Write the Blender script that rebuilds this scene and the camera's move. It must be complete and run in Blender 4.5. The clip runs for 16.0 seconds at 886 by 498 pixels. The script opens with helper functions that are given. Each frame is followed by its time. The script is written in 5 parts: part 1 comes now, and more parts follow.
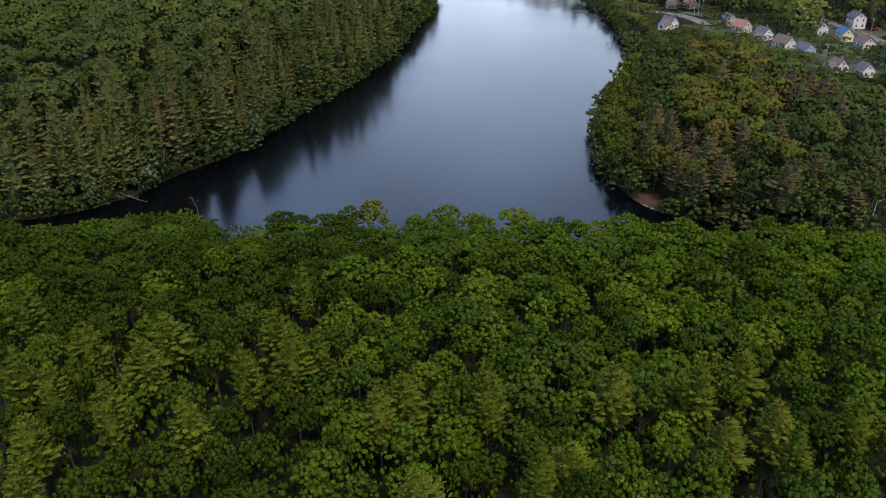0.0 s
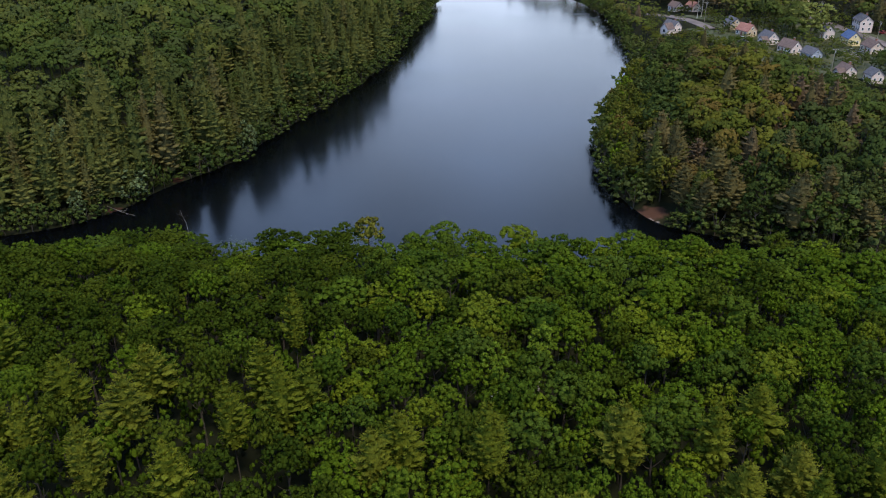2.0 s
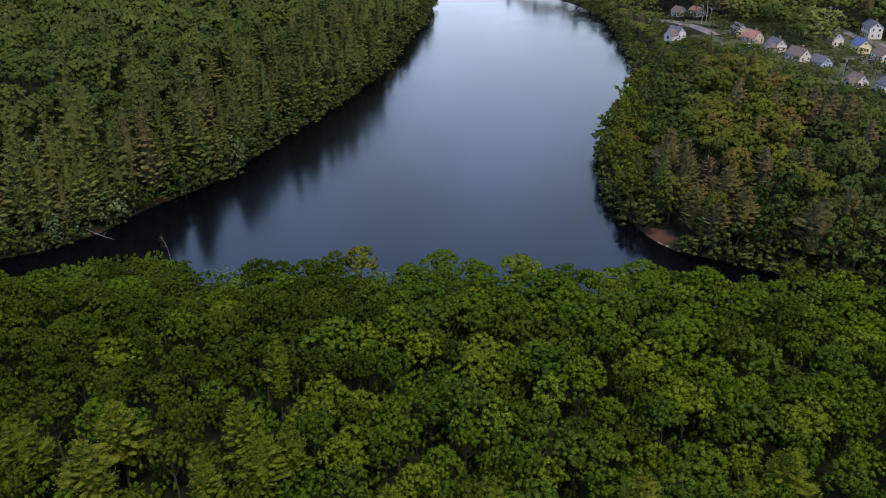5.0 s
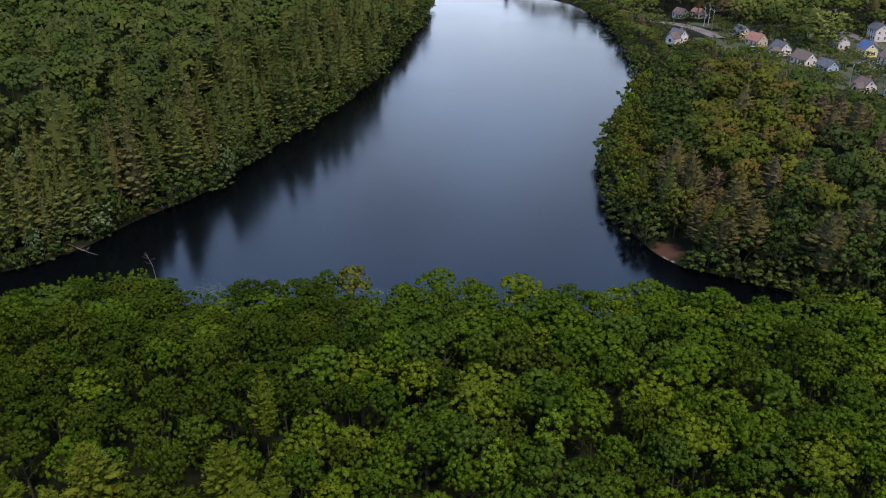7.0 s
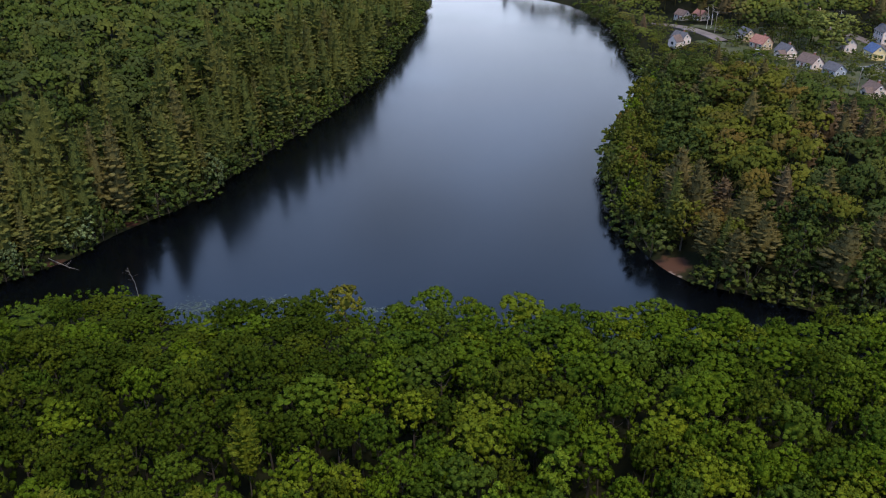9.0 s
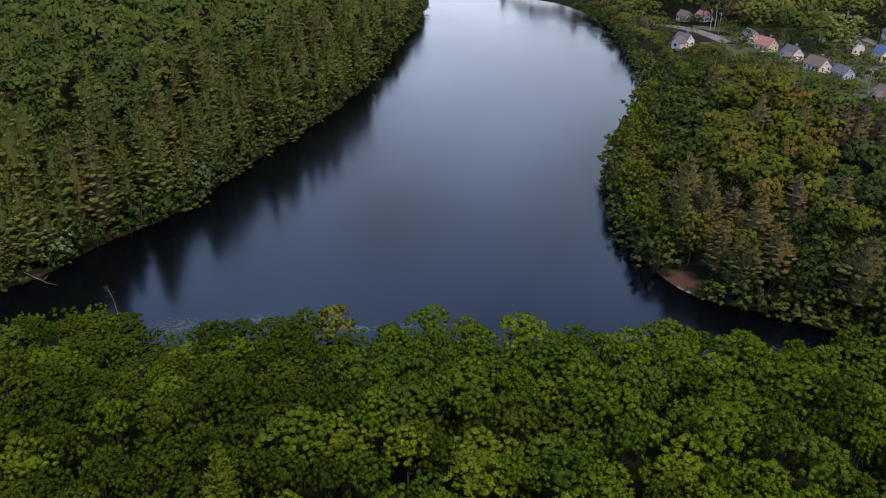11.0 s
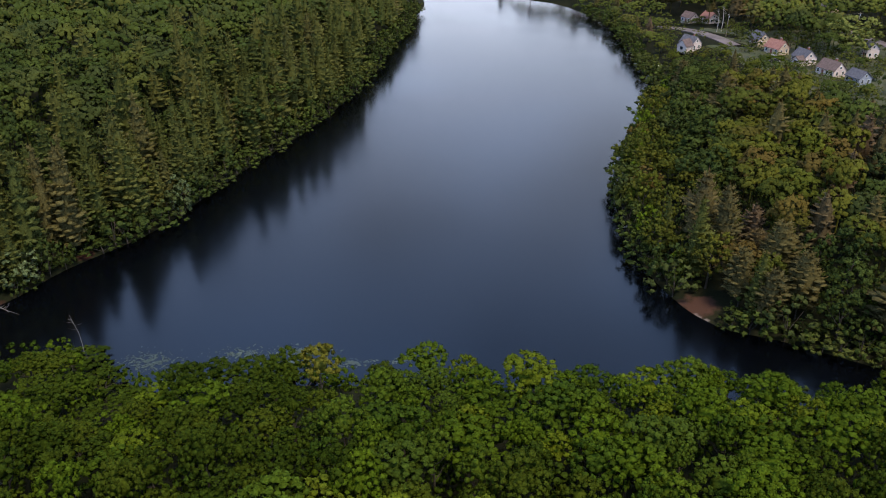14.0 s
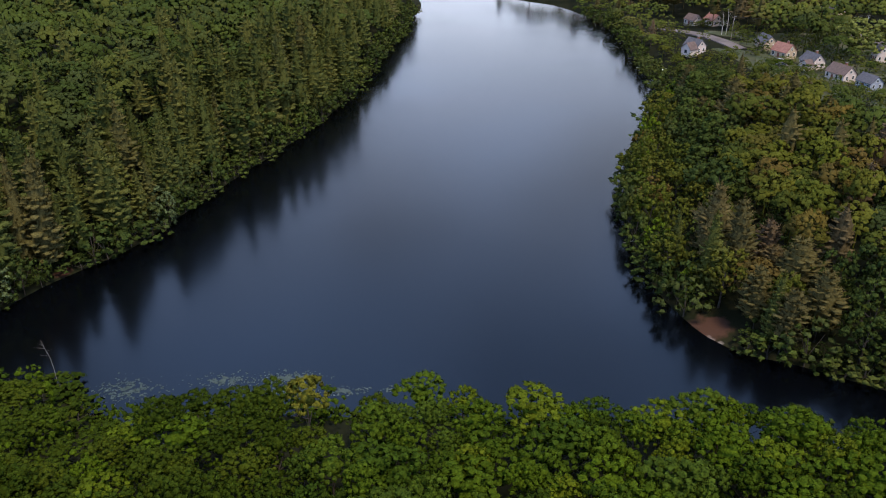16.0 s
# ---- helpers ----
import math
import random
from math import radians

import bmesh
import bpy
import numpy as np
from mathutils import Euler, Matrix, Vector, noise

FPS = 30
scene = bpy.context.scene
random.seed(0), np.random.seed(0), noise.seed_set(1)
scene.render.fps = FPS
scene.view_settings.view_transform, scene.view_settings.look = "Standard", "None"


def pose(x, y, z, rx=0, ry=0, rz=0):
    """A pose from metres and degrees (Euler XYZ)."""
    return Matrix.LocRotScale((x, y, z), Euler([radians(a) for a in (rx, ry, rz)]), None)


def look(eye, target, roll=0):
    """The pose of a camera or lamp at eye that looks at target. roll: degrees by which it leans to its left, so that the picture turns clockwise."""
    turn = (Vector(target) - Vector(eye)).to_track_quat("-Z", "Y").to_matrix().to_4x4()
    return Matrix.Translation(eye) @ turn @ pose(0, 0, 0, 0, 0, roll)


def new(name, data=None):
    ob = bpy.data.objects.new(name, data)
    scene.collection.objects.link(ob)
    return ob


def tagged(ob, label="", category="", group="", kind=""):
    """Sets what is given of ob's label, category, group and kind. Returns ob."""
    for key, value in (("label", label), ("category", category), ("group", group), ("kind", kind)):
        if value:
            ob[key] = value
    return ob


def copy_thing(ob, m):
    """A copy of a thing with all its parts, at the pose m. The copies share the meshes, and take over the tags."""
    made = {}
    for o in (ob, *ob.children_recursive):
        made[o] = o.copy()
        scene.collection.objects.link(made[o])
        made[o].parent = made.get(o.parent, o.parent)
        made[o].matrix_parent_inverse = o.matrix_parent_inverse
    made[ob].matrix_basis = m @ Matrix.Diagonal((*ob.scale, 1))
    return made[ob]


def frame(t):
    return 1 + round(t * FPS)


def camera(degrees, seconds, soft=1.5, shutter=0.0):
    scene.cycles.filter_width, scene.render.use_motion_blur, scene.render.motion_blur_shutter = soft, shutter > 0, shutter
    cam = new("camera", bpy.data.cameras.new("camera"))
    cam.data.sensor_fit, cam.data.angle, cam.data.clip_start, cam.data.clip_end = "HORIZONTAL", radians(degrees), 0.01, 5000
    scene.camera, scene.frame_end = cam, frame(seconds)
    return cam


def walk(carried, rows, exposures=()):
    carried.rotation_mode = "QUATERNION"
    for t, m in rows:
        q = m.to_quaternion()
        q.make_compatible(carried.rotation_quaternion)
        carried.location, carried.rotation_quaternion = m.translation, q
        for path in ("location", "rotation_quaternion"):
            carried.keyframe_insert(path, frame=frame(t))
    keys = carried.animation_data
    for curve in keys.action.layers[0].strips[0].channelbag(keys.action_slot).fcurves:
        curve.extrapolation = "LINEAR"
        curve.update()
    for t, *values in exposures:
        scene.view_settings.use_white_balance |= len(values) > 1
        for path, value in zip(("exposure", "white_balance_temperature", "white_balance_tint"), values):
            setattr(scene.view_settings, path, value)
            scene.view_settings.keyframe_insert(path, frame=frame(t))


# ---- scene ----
cam = camera(56.0, 16.0, soft=1.05)
PATH = [
    (0.0, 0.00, 0.00, 103.56, 63.01, 0.15, 0.00),
    (0.5, 0.01, 2.18, 103.58, 63.01, 0.15, -0.02),
    (1.0, 0.05, 4.52, 103.64, 63.00, 0.15, -0.05),
    (1.5, 0.11, 7.09, 103.76, 63.00, 0.16, -0.07),
    (2.0, 0.14, 9.73, 103.82, 62.98, 0.19, -0.10),
    (2.5, 0.15, 12.33, 103.89, 62.97, 0.22, -0.12),
    (3.0, 0.14, 14.84, 104.06, 62.95, 0.23, -0.15),
    (3.5, 0.14, 17.31, 104.20, 62.94, 0.23, -0.19),
    (4.0, 0.16, 19.74, 104.35, 62.93, 0.22, -0.22),
    (6.5, 0.49, 32.24, 104.84, 62.79, 0.17, -0.41),
    (7.0, 0.59, 34.78, 104.74, 62.76, 0.18, -0.45),
    (7.5, 0.71, 37.43, 104.49, 62.75, 0.17, -0.48),
    (8.0, 0.80, 40.01, 104.21, 62.76, 0.16, -0.52),
    (8.5, 0.86, 42.53, 103.95, 62.77, 0.15, -0.56),
    (9.0, 0.94, 45.10, 103.58, 62.77, 0.15, -0.61),
    (11.5, 1.38, 58.90, 101.40, 62.77, 0.09, -0.80),
    (12.0, 1.43, 61.77, 101.06, 62.76, 0.10, -0.84),
    (12.5, 1.45, 64.61, 100.66, 62.75, 0.10, -0.88),
    (13.0, 1.45, 67.48, 100.20, 62.74, 0.10, -0.93),
    (13.5, 1.43, 70.41, 99.69, 62.75, 0.11, -0.99),
    (14.0, 1.43, 73.25, 99.19, 62.77, 0.11, -1.05),
    (14.5, 1.48, 76.01, 98.70, 62.78, 0.09, -1.09),
    (15.0, 1.56, 78.89, 98.26, 62.80, 0.08, -1.14),
    (15.5, 1.54, 81.75, 97.87, 62.82, 0.06, -1.19),
    (16.0, 1.61, 84.73, 97.43, 62.83, 0.05, -1.23),
]
walk(cam, [(t, pose(x, y, z, rx, ry, rz)) for t, x, y, z, rx, ry, rz in PATH], [(0.0, -0.02, 6450, 10), (7.0, -0.02, 6560, 11), (12.0, -0.03, 6850, 14), (16.0, -0.03, 6850, 14)])

# ---- world and sun ----
SUN_EL, SUN_AZ = 60.0, 155.0          # degrees; azimuth clockwise from +y
world = bpy.data.worlds.new("sky")
scene.world = world
world.use_nodes = True
wn, wl = world.node_tree.nodes, world.node_tree.links
wn.clear()
sky = wn.new("ShaderNodeTexSky")
sky.sky_type, sky.sun_disc = "NISHITA", False
sky.sun_elevation, sky.sun_rotation = radians(SUN_EL), radians(SUN_AZ)
sky.air_density, sky.dust_density, sky.ozone_density = 1.0, 1.6, 1.5
w_co = wn.new("ShaderNodeTexCoord")
w_sep = wn.new("ShaderNodeSeparateXYZ")
wl.new(w_co.outputs["Generated"], w_sep.inputs["Vector"])
rise = wn.new("ShaderNodeMath")
rise.operation = "MAXIMUM"
rise.inputs[1].default_value = 0.0
wl.new(w_sep.outputs["Z"], rise.inputs[0])
# a cloud deck: the view's direction carried up to a level sheet
deck_z = wn.new("ShaderNodeMath")
deck_z.operation = "ADD"
deck_z.inputs[1].default_value = 0.12
wl.new(rise.outputs["Value"], deck_z.inputs[0])
deck = wn.new("ShaderNodeVectorMath")
deck.operation = "DIVIDE"
deck_div = wn.new("ShaderNodeCombineXYZ")
for axis in "XYZ":
    wl.new(deck_z.outputs["Value"], deck_div.inputs[axis])
wl.new(w_co.outputs["Generated"], deck.inputs[0])
wl.new(deck_div.outputs["Vector"], deck.inputs[1])
cloud = wn.new("ShaderNodeTexNoise")
cloud.inputs["Scale"].default_value, cloud.inputs["Detail"].default_value = 1.5, 7.0
wl.new(deck.outputs["Vector"], cloud.inputs["Vector"])
cloud_ramp = wn.new("ShaderNodeValToRGB")
cloud_ramp.color_ramp.elements[0].position, cloud_ramp.color_ramp.elements[1].position = 0.37, 0.60
wl.new(cloud.outputs["Fac"], cloud_ramp.inputs["Fac"])
cloud_mix = wn.new("ShaderNodeMixRGB")
cloud_mix.inputs[2].default_value = (6.7, 12.2, 24.4, 1)
wl.new(cloud_ramp.outputs["Color"], cloud_mix.inputs["Fac"])
wl.new(sky.outputs["Color"], cloud_mix.inputs[1])
# pale haze that thins out with height
haze = wn.new("ShaderNodeValToRGB")
haze.color_ramp.elements[0].position, haze.color_ramp.elements[0].color = 0.08, (1, 1, 1, 1)
haze.color_ramp.elements[1].position, haze.color_ramp.elements[1].color = 0.55, (0, 0, 0, 1)
haze.color_ramp.elements.new(0.27).color = (0.36, 0.36, 0.36, 1)
wl.new(rise.outputs["Value"], haze.inputs["Fac"])
# the haze is brightest ahead, opposite the sun, and fades round to the sun's own side
ahead = wn.new("ShaderNodeMapRange")
ahead.interpolation_type = "SMOOTHSTEP"
ahead.inputs["From Min"].default_value, ahead.inputs["From Max"].default_value = -0.6, 1.0
ahead.inputs["To Min"].default_value, ahead.inputs["To Max"].default_value = 0.12, 1.0
wl.new(w_sep.outputs["Y"], ahead.inputs["Value"])
streaks = wn.new("ShaderNodeMapRange")
streaks.inputs["From Min"].default_value, streaks.inputs["From Max"].default_value = 0.36, 0.64
streaks.inputs["To Min"].default_value, streaks.inputs["To Max"].default_value = 0.74, 1.08
wl.new(cloud.outputs["Fac"], streaks.inputs["Value"])
haze_streaky = wn.new("ShaderNodeMath")
haze_streaky.operation = "MULTIPLY"
wl.new(streaks.outputs["Result"], haze_streaky.inputs[1])
haze_amount = wn.new("ShaderNodeMath")
haze_amount.operation = "MULTIPLY"
wl.new(haze.outputs["Color"], haze_streaky.inputs[0])
wl.new(haze_streaky.outputs["Value"], haze_amount.inputs[0])
wl.new(ahead.outputs["Result"], haze_amount.inputs[1])
haze_mix = wn.new("ShaderNodeMixRGB")
haze_mix.inputs[2].default_value = (32.5, 36.3, 42.0, 1)
wl.new(haze_amount.outputs["Value"], haze_mix.inputs["Fac"])
wl.new(cloud_mix.outputs["Color"], haze_mix.inputs[1])
w_bg = wn.new("ShaderNodeBackground")
w_bg.inputs["Strength"].default_value = 0.10
w_out = wn.new("ShaderNodeOutputWorld")
wl.new(haze_mix.outputs["Color"], w_bg.inputs["Color"])
wl.new(w_bg.outputs["Background"], w_out.inputs["Surface"])

sun_data = bpy.data.lights.new("sun", "SUN")
sun_data.energy, sun_data.angle, sun_data.color = 3.9, radians(12.0), (1.0, 0.92, 0.76)
sun = new("sun", sun_data)
sun_dir = Vector((math.sin(radians(SUN_AZ)) * math.cos(radians(SUN_EL)), math.cos(radians(SUN_AZ)) * math.cos(radians(SUN_EL)), math.sin(radians(SUN_EL))))
sun.matrix_world = look(sun_dir * 400, (0, 0, 0))


# ---- materials ----
def material(name):
    m = bpy.data.materials.new(name)
    m.use_nodes = True
    nodes, links = m.node_tree.nodes, m.node_tree.links
    return m, nodes, links, nodes["Principled BSDF"]


def ramp_node(nodes, stops):
    r = nodes.new("ShaderNodeValToRGB")
    r.color_ramp.elements[0].position, r.color_ramp.elements[0].color = stops[0][0], (*stops[0][1], 1)
    r.color_ramp.elements[1].position, r.color_ramp.elements[1].color = stops[-1][0], (*stops[-1][1], 1)
    for p, c in stops[1:-1]:
        r.color_ramp.elements.new(p).color = (*c, 1)
    return r


def foliage(name, stops, joined=False, spread=0.22, through_light=0.10, mottled=0.42):
    """Leaves: each tree takes its hue from the stops; each clump of leaves differs a little."""
    m, nodes, links, bsdf = material(name)
    if joined:
        seed = nodes.new("ShaderNodeAttribute")
        seed.attribute_name = "tint"
        pick = seed.outputs["Fac"]
    else:
        seed = nodes.new("ShaderNodeObjectInfo")
        pick = seed.outputs["Random"]
    hue = ramp_node(nodes, stops)
    links.new(pick, hue.inputs["Fac"])
    geo = nodes.new("ShaderNodeNewGeometry")
    grain = nodes.new("ShaderNodeMapRange")
    grain.inputs["To Min"].default_value, grain.inputs["To Max"].default_value = 1 - spread, 1 + spread
    links.new(geo.outputs["Random Per Island"], grain.inputs["Value"])
    co = nodes.new("ShaderNodeTexCoord")
    blot = nodes.new("ShaderNodeTexNoise")
    blot.inputs["Scale"].default_value, blot.inputs["Detail"].default_value = 0.45, 3.0
    links.new(geo.outputs["Position"], blot.inputs["Vector"])
    blot_range = nodes.new("ShaderNodeMapRange")
    blot_range.inputs["From Min"].default_value, blot_range.inputs["From Max"].default_value = 0.3, 0.7
    blot_range.inputs["To Min"].default_value, blot_range.inputs["To Max"].default_value = 0.86, 1.14
    links.new(blot.outputs["Fac"], blot_range.inputs["Value"])
    fine = nodes.new("ShaderNodeTexNoise")
    fine.inputs["Scale"].default_value, fine.inputs["Detail"].default_value, fine.inputs["Roughness"].default_value = 2.6, 4.0, 0.65
    links.new(geo.outputs["Position"], fine.inputs["Vector"])
    fine_range = nodes.new("ShaderNodeMapRange")
    fine_range.inputs["From Min"].default_value, fine_range.inputs["From Max"].default_value = 0.32, 0.68
    fine_range.inputs["To Min"].default_value, fine_range.inputs["To Max"].default_value = 1 - mottled, 1 + mottled
    links.new(fine.outputs["Fac"], fine_range.inputs["Value"])
    relief = nodes.new("ShaderNodeBump")
    relief.inputs["Strength"].default_value, relief.inputs["Distance"].default_value = 0.45, 0.22
    links.new(fine.outputs["Fac"], relief.inputs["Height"])
    links.new(relief.outputs["Normal"], bsdf.inputs["Normal"])
    mottle = nodes.new("ShaderNodeMath")
    mottle.operation = "MULTIPLY"
    links.new(blot_range.outputs["Result"], mottle.inputs[0])
    links.new(fine_range.outputs["Result"], mottle.inputs[1])
    times = nodes.new("ShaderNodeMath")
    times.operation = "MULTIPLY"
    links.new(grain.outputs["Result"], times.inputs[0])
    links.new(mottle.outputs["Value"], times.inputs[1])
    tone = nodes.new("ShaderNodeVectorMath")
    tone.operation = "SCALE"
    links.new(hue.outputs["Color"], tone.inputs[0])
    links.new(times.outputs["Value"], tone.inputs["Scale"])
    links.new(tone.outputs["Vector"], bsdf.inputs["Base Color"])
    bsdf.inputs["Roughness"].default_value = 0.75
    bsdf.inputs["Specular IOR Level"].default_value = 0.01
    leafy = nodes.new("ShaderNodeBsdfTranslucent")
    links.new(tone.outputs["Vector"], leafy.inputs["Color"])
    mix = nodes.new("ShaderNodeMixShader")
    mix.inputs["Fac"].default_value = through_light
    links.new(bsdf.outputs["BSDF"], mix.inputs[1])
    links.new(leafy.outputs["BSDF"], mix.inputs[2])
    links.new(mix.outputs["Shader"], nodes["Material Output"].inputs["Surface"])
    return m


def surface(name, a, b, scale=1.0, rough=0.8, bump=0.2, fine=12.0, metal=0.0, spec=0.3):
    """A matt surface whose colour wanders between a and b, with a fine grain in relief."""
    m, nodes, links, bsdf = material(name)
    geo = nodes.new("ShaderNodeNewGeometry")
    n1 = nodes.new("ShaderNodeTexNoise")
    n1.inputs["Scale"].default_value, n1.inputs["Detail"].default_value = scale, 6.0
    n2 = nodes.new("ShaderNodeTexNoise")
    n2.inputs["Scale"].default_value, n2.inputs["Detail"].default_value = scale * fine, 3.0
    links.new(geo.outputs["Position"], n1.inputs["Vector"])
    links.new(geo.outputs["Position"], n2.inputs["Vector"])
    add = nodes.new("ShaderNodeMath")
    add.operation = "MULTIPLY_ADD"
    add.inputs[1].default_value = 0.45
    links.new(n2.outputs["Fac"], add.inputs[0])
    links.new(n1.outputs["Fac"], add.inputs[2])
    r = ramp_node(nodes, [(0.5, a), (0.95, b)])
    links.new(add.outputs["Value"], r.inputs["Fac"])
    links.new(r.outputs["Color"], bsdf.inputs["Base Color"])
    bsdf.inputs["Roughness"].default_value, bsdf.inputs["Metallic"].default_value = rough, metal
    bsdf.inputs["Specular IOR Level"].default_value = spec
    if bump:
        bp = nodes.new("ShaderNodeBump")
        bp.inputs["Strength"].default_value, bp.inputs["Distance"].default_value = bump, 0.1
        links.new(n2.outputs["Fac"], bp.inputs["Height"])
        links.new(bp.outputs["Normal"], bsdf.inputs["Normal"])
    return m


GREENS = [(0.0, (0.0303, 0.0531, 0.0062)), (0.2, (0.0441, 0.0693, 0.0055)), (0.45, (0.0578, 0.0891, 0.0055)), (0.62, (0.0404, 0.0626, 0.0083)), (0.8, (0.0652, 0.0939, 0.0062)), (0.92, (0.0789, 0.0977, 0.0083)), (1.0, (0.0881, 0.1119, 0.0070))]
MIXED = [(0.0, (0.0428, 0.0543, 0.0114)), (0.25, (0.0663, 0.0737, 0.0114)), (0.45, (0.0856, 0.0854, 0.0133)), (0.6, (0.0535, 0.0640, 0.0114)), (0.72, (0.1027, 0.0747, 0.0171)), (0.82, (0.0942, 0.0640, 0.0190)), (0.9, (0.0642, 0.0757, 0.0114)), (1.0, (0.0910, 0.0970, 0.0114))]
VILLAGE_GREENS = [(0.0, (0.0441, 0.0578, 0.0144)), (0.3, (0.0734, 0.0867, 0.0173)), (0.55, (0.0900, 0.1020, 0.0187)), (0.75, (0.0588, 0.0680, 0.0187)), (0.9, (0.0955, 0.0901, 0.0230)), (1.0, (0.0826, 0.1037, 0.0173))]
NEEDLES = [(0.0, (0.0642, 0.0796, 0.0080)), (0.4, (0.0811, 0.0921, 0.0091)), (0.7, (0.0907, 0.0955, 0.0122)), (1.0, (0.0907, 0.1037, 0.0091))]
DARK_NEEDLES = [(0.0, (0.0634, 0.0744, 0.0197)), (0.45, (0.0829, 0.0881, 0.0218)), (0.78, (0.0940, 0.0923, 0.0241)), (0.9, (0.0998, 0.0845, 0.0301)), (1.0, (0.0781, 0.0868, 0.0211))]
WARM_NEEDLES = [(0.0, (0.0746, 0.0636, 0.0248)), (0.35, (0.0915, 0.0752, 0.0264)), (0.6, (0.1001, 0.0763, 0.0336)), (0.8, (0.1012, 0.0688, 0.0395)), (1.0, (0.0891, 0.0775, 0.0264))]
COOL_GREENS = [(0.0, (0.0305, 0.0450, 0.0120)), (0.3, (0.0439, 0.0609, 0.0135)), (0.55, (0.0566, 0.0742, 0.0150)), (0.75, (0.0410, 0.0529, 0.0165)), (1.0, (0.0694, 0.0781, 0.0165))]
leaf_green = foliage("leaf_green", GREENS)
# GREENS darkened: the dimness of the left and shore put into leaf colour
leaf_green_dimmed = foliage("leaf_green_dimmed", [(0, (0.023, 0.037, 0.004)), (0.5, (0.034, 0.050, 0.005)), (1, (0.046, 0.060, 0.006))])
leaf_yellow = foliage("leaf_yellow", [(0, (0.082, 0.126, 0.010)), (1, (0.094, 0.134, 0.012))])
leaf_olive = foliage("leaf_olive", [(0, (0.104, 0.100, 0.014)), (1, (0.116, 0.110, 0.016))])
leaf_silver = foliage("leaf_silver", [(0, (0.084, 0.112, 0.046)), (1, (0.100, 0.126, 0.052))], spread=0.5)
leaf_mixed = foliage("leaf_mixed", MIXED)
needle = foliage("needle", NEEDLES, spread=0.14, mottled=0.46)
needle_dark = foliage("needle_dark", DARK_NEEDLES, spread=0.14, mottled=0.46)
needle_warm = foliage("needle_warm", WARM_NEEDLES, spread=0.14, mottled=0.46)
needle_warm_joined = foliage("needle_warm_joined", WARM_NEEDLES, joined=True, spread=0.14, mottled=0.46)
leaf_village = foliage("leaf_village", VILLAGE_GREENS)
leaf_village_joined = foliage("leaf_village_joined", VILLAGE_GREENS, joined=True, spread=0.16, mottled=0.36)
leaf_bank = foliage("leaf_bank", COOL_GREENS)
leaf_joined = foliage("leaf_joined", GREENS, joined=True)
leaf_cool_joined = foliage("leaf_cool_joined", COOL_GREENS, joined=True, spread=0.14, mottled=0.32)
leaf_mixed_joined = foliage("leaf_mixed_joined", MIXED, joined=True, spread=0.16, mottled=0.36)
needle_joined = foliage("needle_joined", DARK_NEEDLES, joined=True, spread=0.14, mottled=0.46)
# tone lowered to put the crowns' shade into the bark colour
bark = surface("bark", (0.026, 0.021, 0.016), (0.070, 0.057, 0.044), 1.5, 0.9, 0.6, 8.0)
bark_grey = surface("bark_grey", (0.10, 0.09, 0.08), (0.24, 0.215, 0.19), 1.5, 0.9, 0.4, 8.0)
bark_pale = surface("bark_pale", (0.22, 0.20, 0.17), (0.42, 0.39, 0.34), 1.5, 0.9, 0.4, 8.0)

m_water, nodes, links, bsdf = material("lake_water")
bsdf.inputs["Base Color"].default_value = (0.0010, 0.0014, 0.0022, 1)
bsdf.inputs["Roughness"].default_value = 0.07
bsdf.inputs["IOR"].default_value = 1.333
geo = nodes.new("ShaderNodeNewGeometry")
wv = nodes.new("ShaderNodeTexNoise")
wv.inputs["Scale"].default_value, wv.inputs["Detail"].default_value = 0.5, 4.0
big = nodes.new("ShaderNodeTexNoise")
big.inputs["Scale"].default_value, big.inputs["Detail"].default_value = 0.02, 5.0
br = nodes.new("ShaderNodeMapRange")
br.inputs["From Min"].default_value, br.inputs["From Max"].default_value = 0.35, 0.7
br.inputs["To Min"].default_value, br.inputs["To Max"].default_value = 0.15, 0.21
links.new(geo.outputs["Position"], wv.inputs["Vector"])
links.new(geo.outputs["Position"], big.inputs["Vector"])
links.new(big.outputs["Fac"], br.inputs["Value"])
links.new(br.outputs["Result"], bsdf.inputs["Roughness"])
bp = nodes.new("ShaderNodeBump")
bp.inputs["Strength"].default_value, bp.inputs["Distance"].default_value = 0.08, 0.05
links.new(wv.outputs["Fac"], bp.inputs["Height"])
links.new(bp.outputs["Normal"], bsdf.inputs["Normal"])

# litter toned near black: shade under the trees is put into the colour
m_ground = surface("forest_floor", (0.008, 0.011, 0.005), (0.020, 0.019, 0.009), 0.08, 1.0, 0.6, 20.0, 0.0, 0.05)


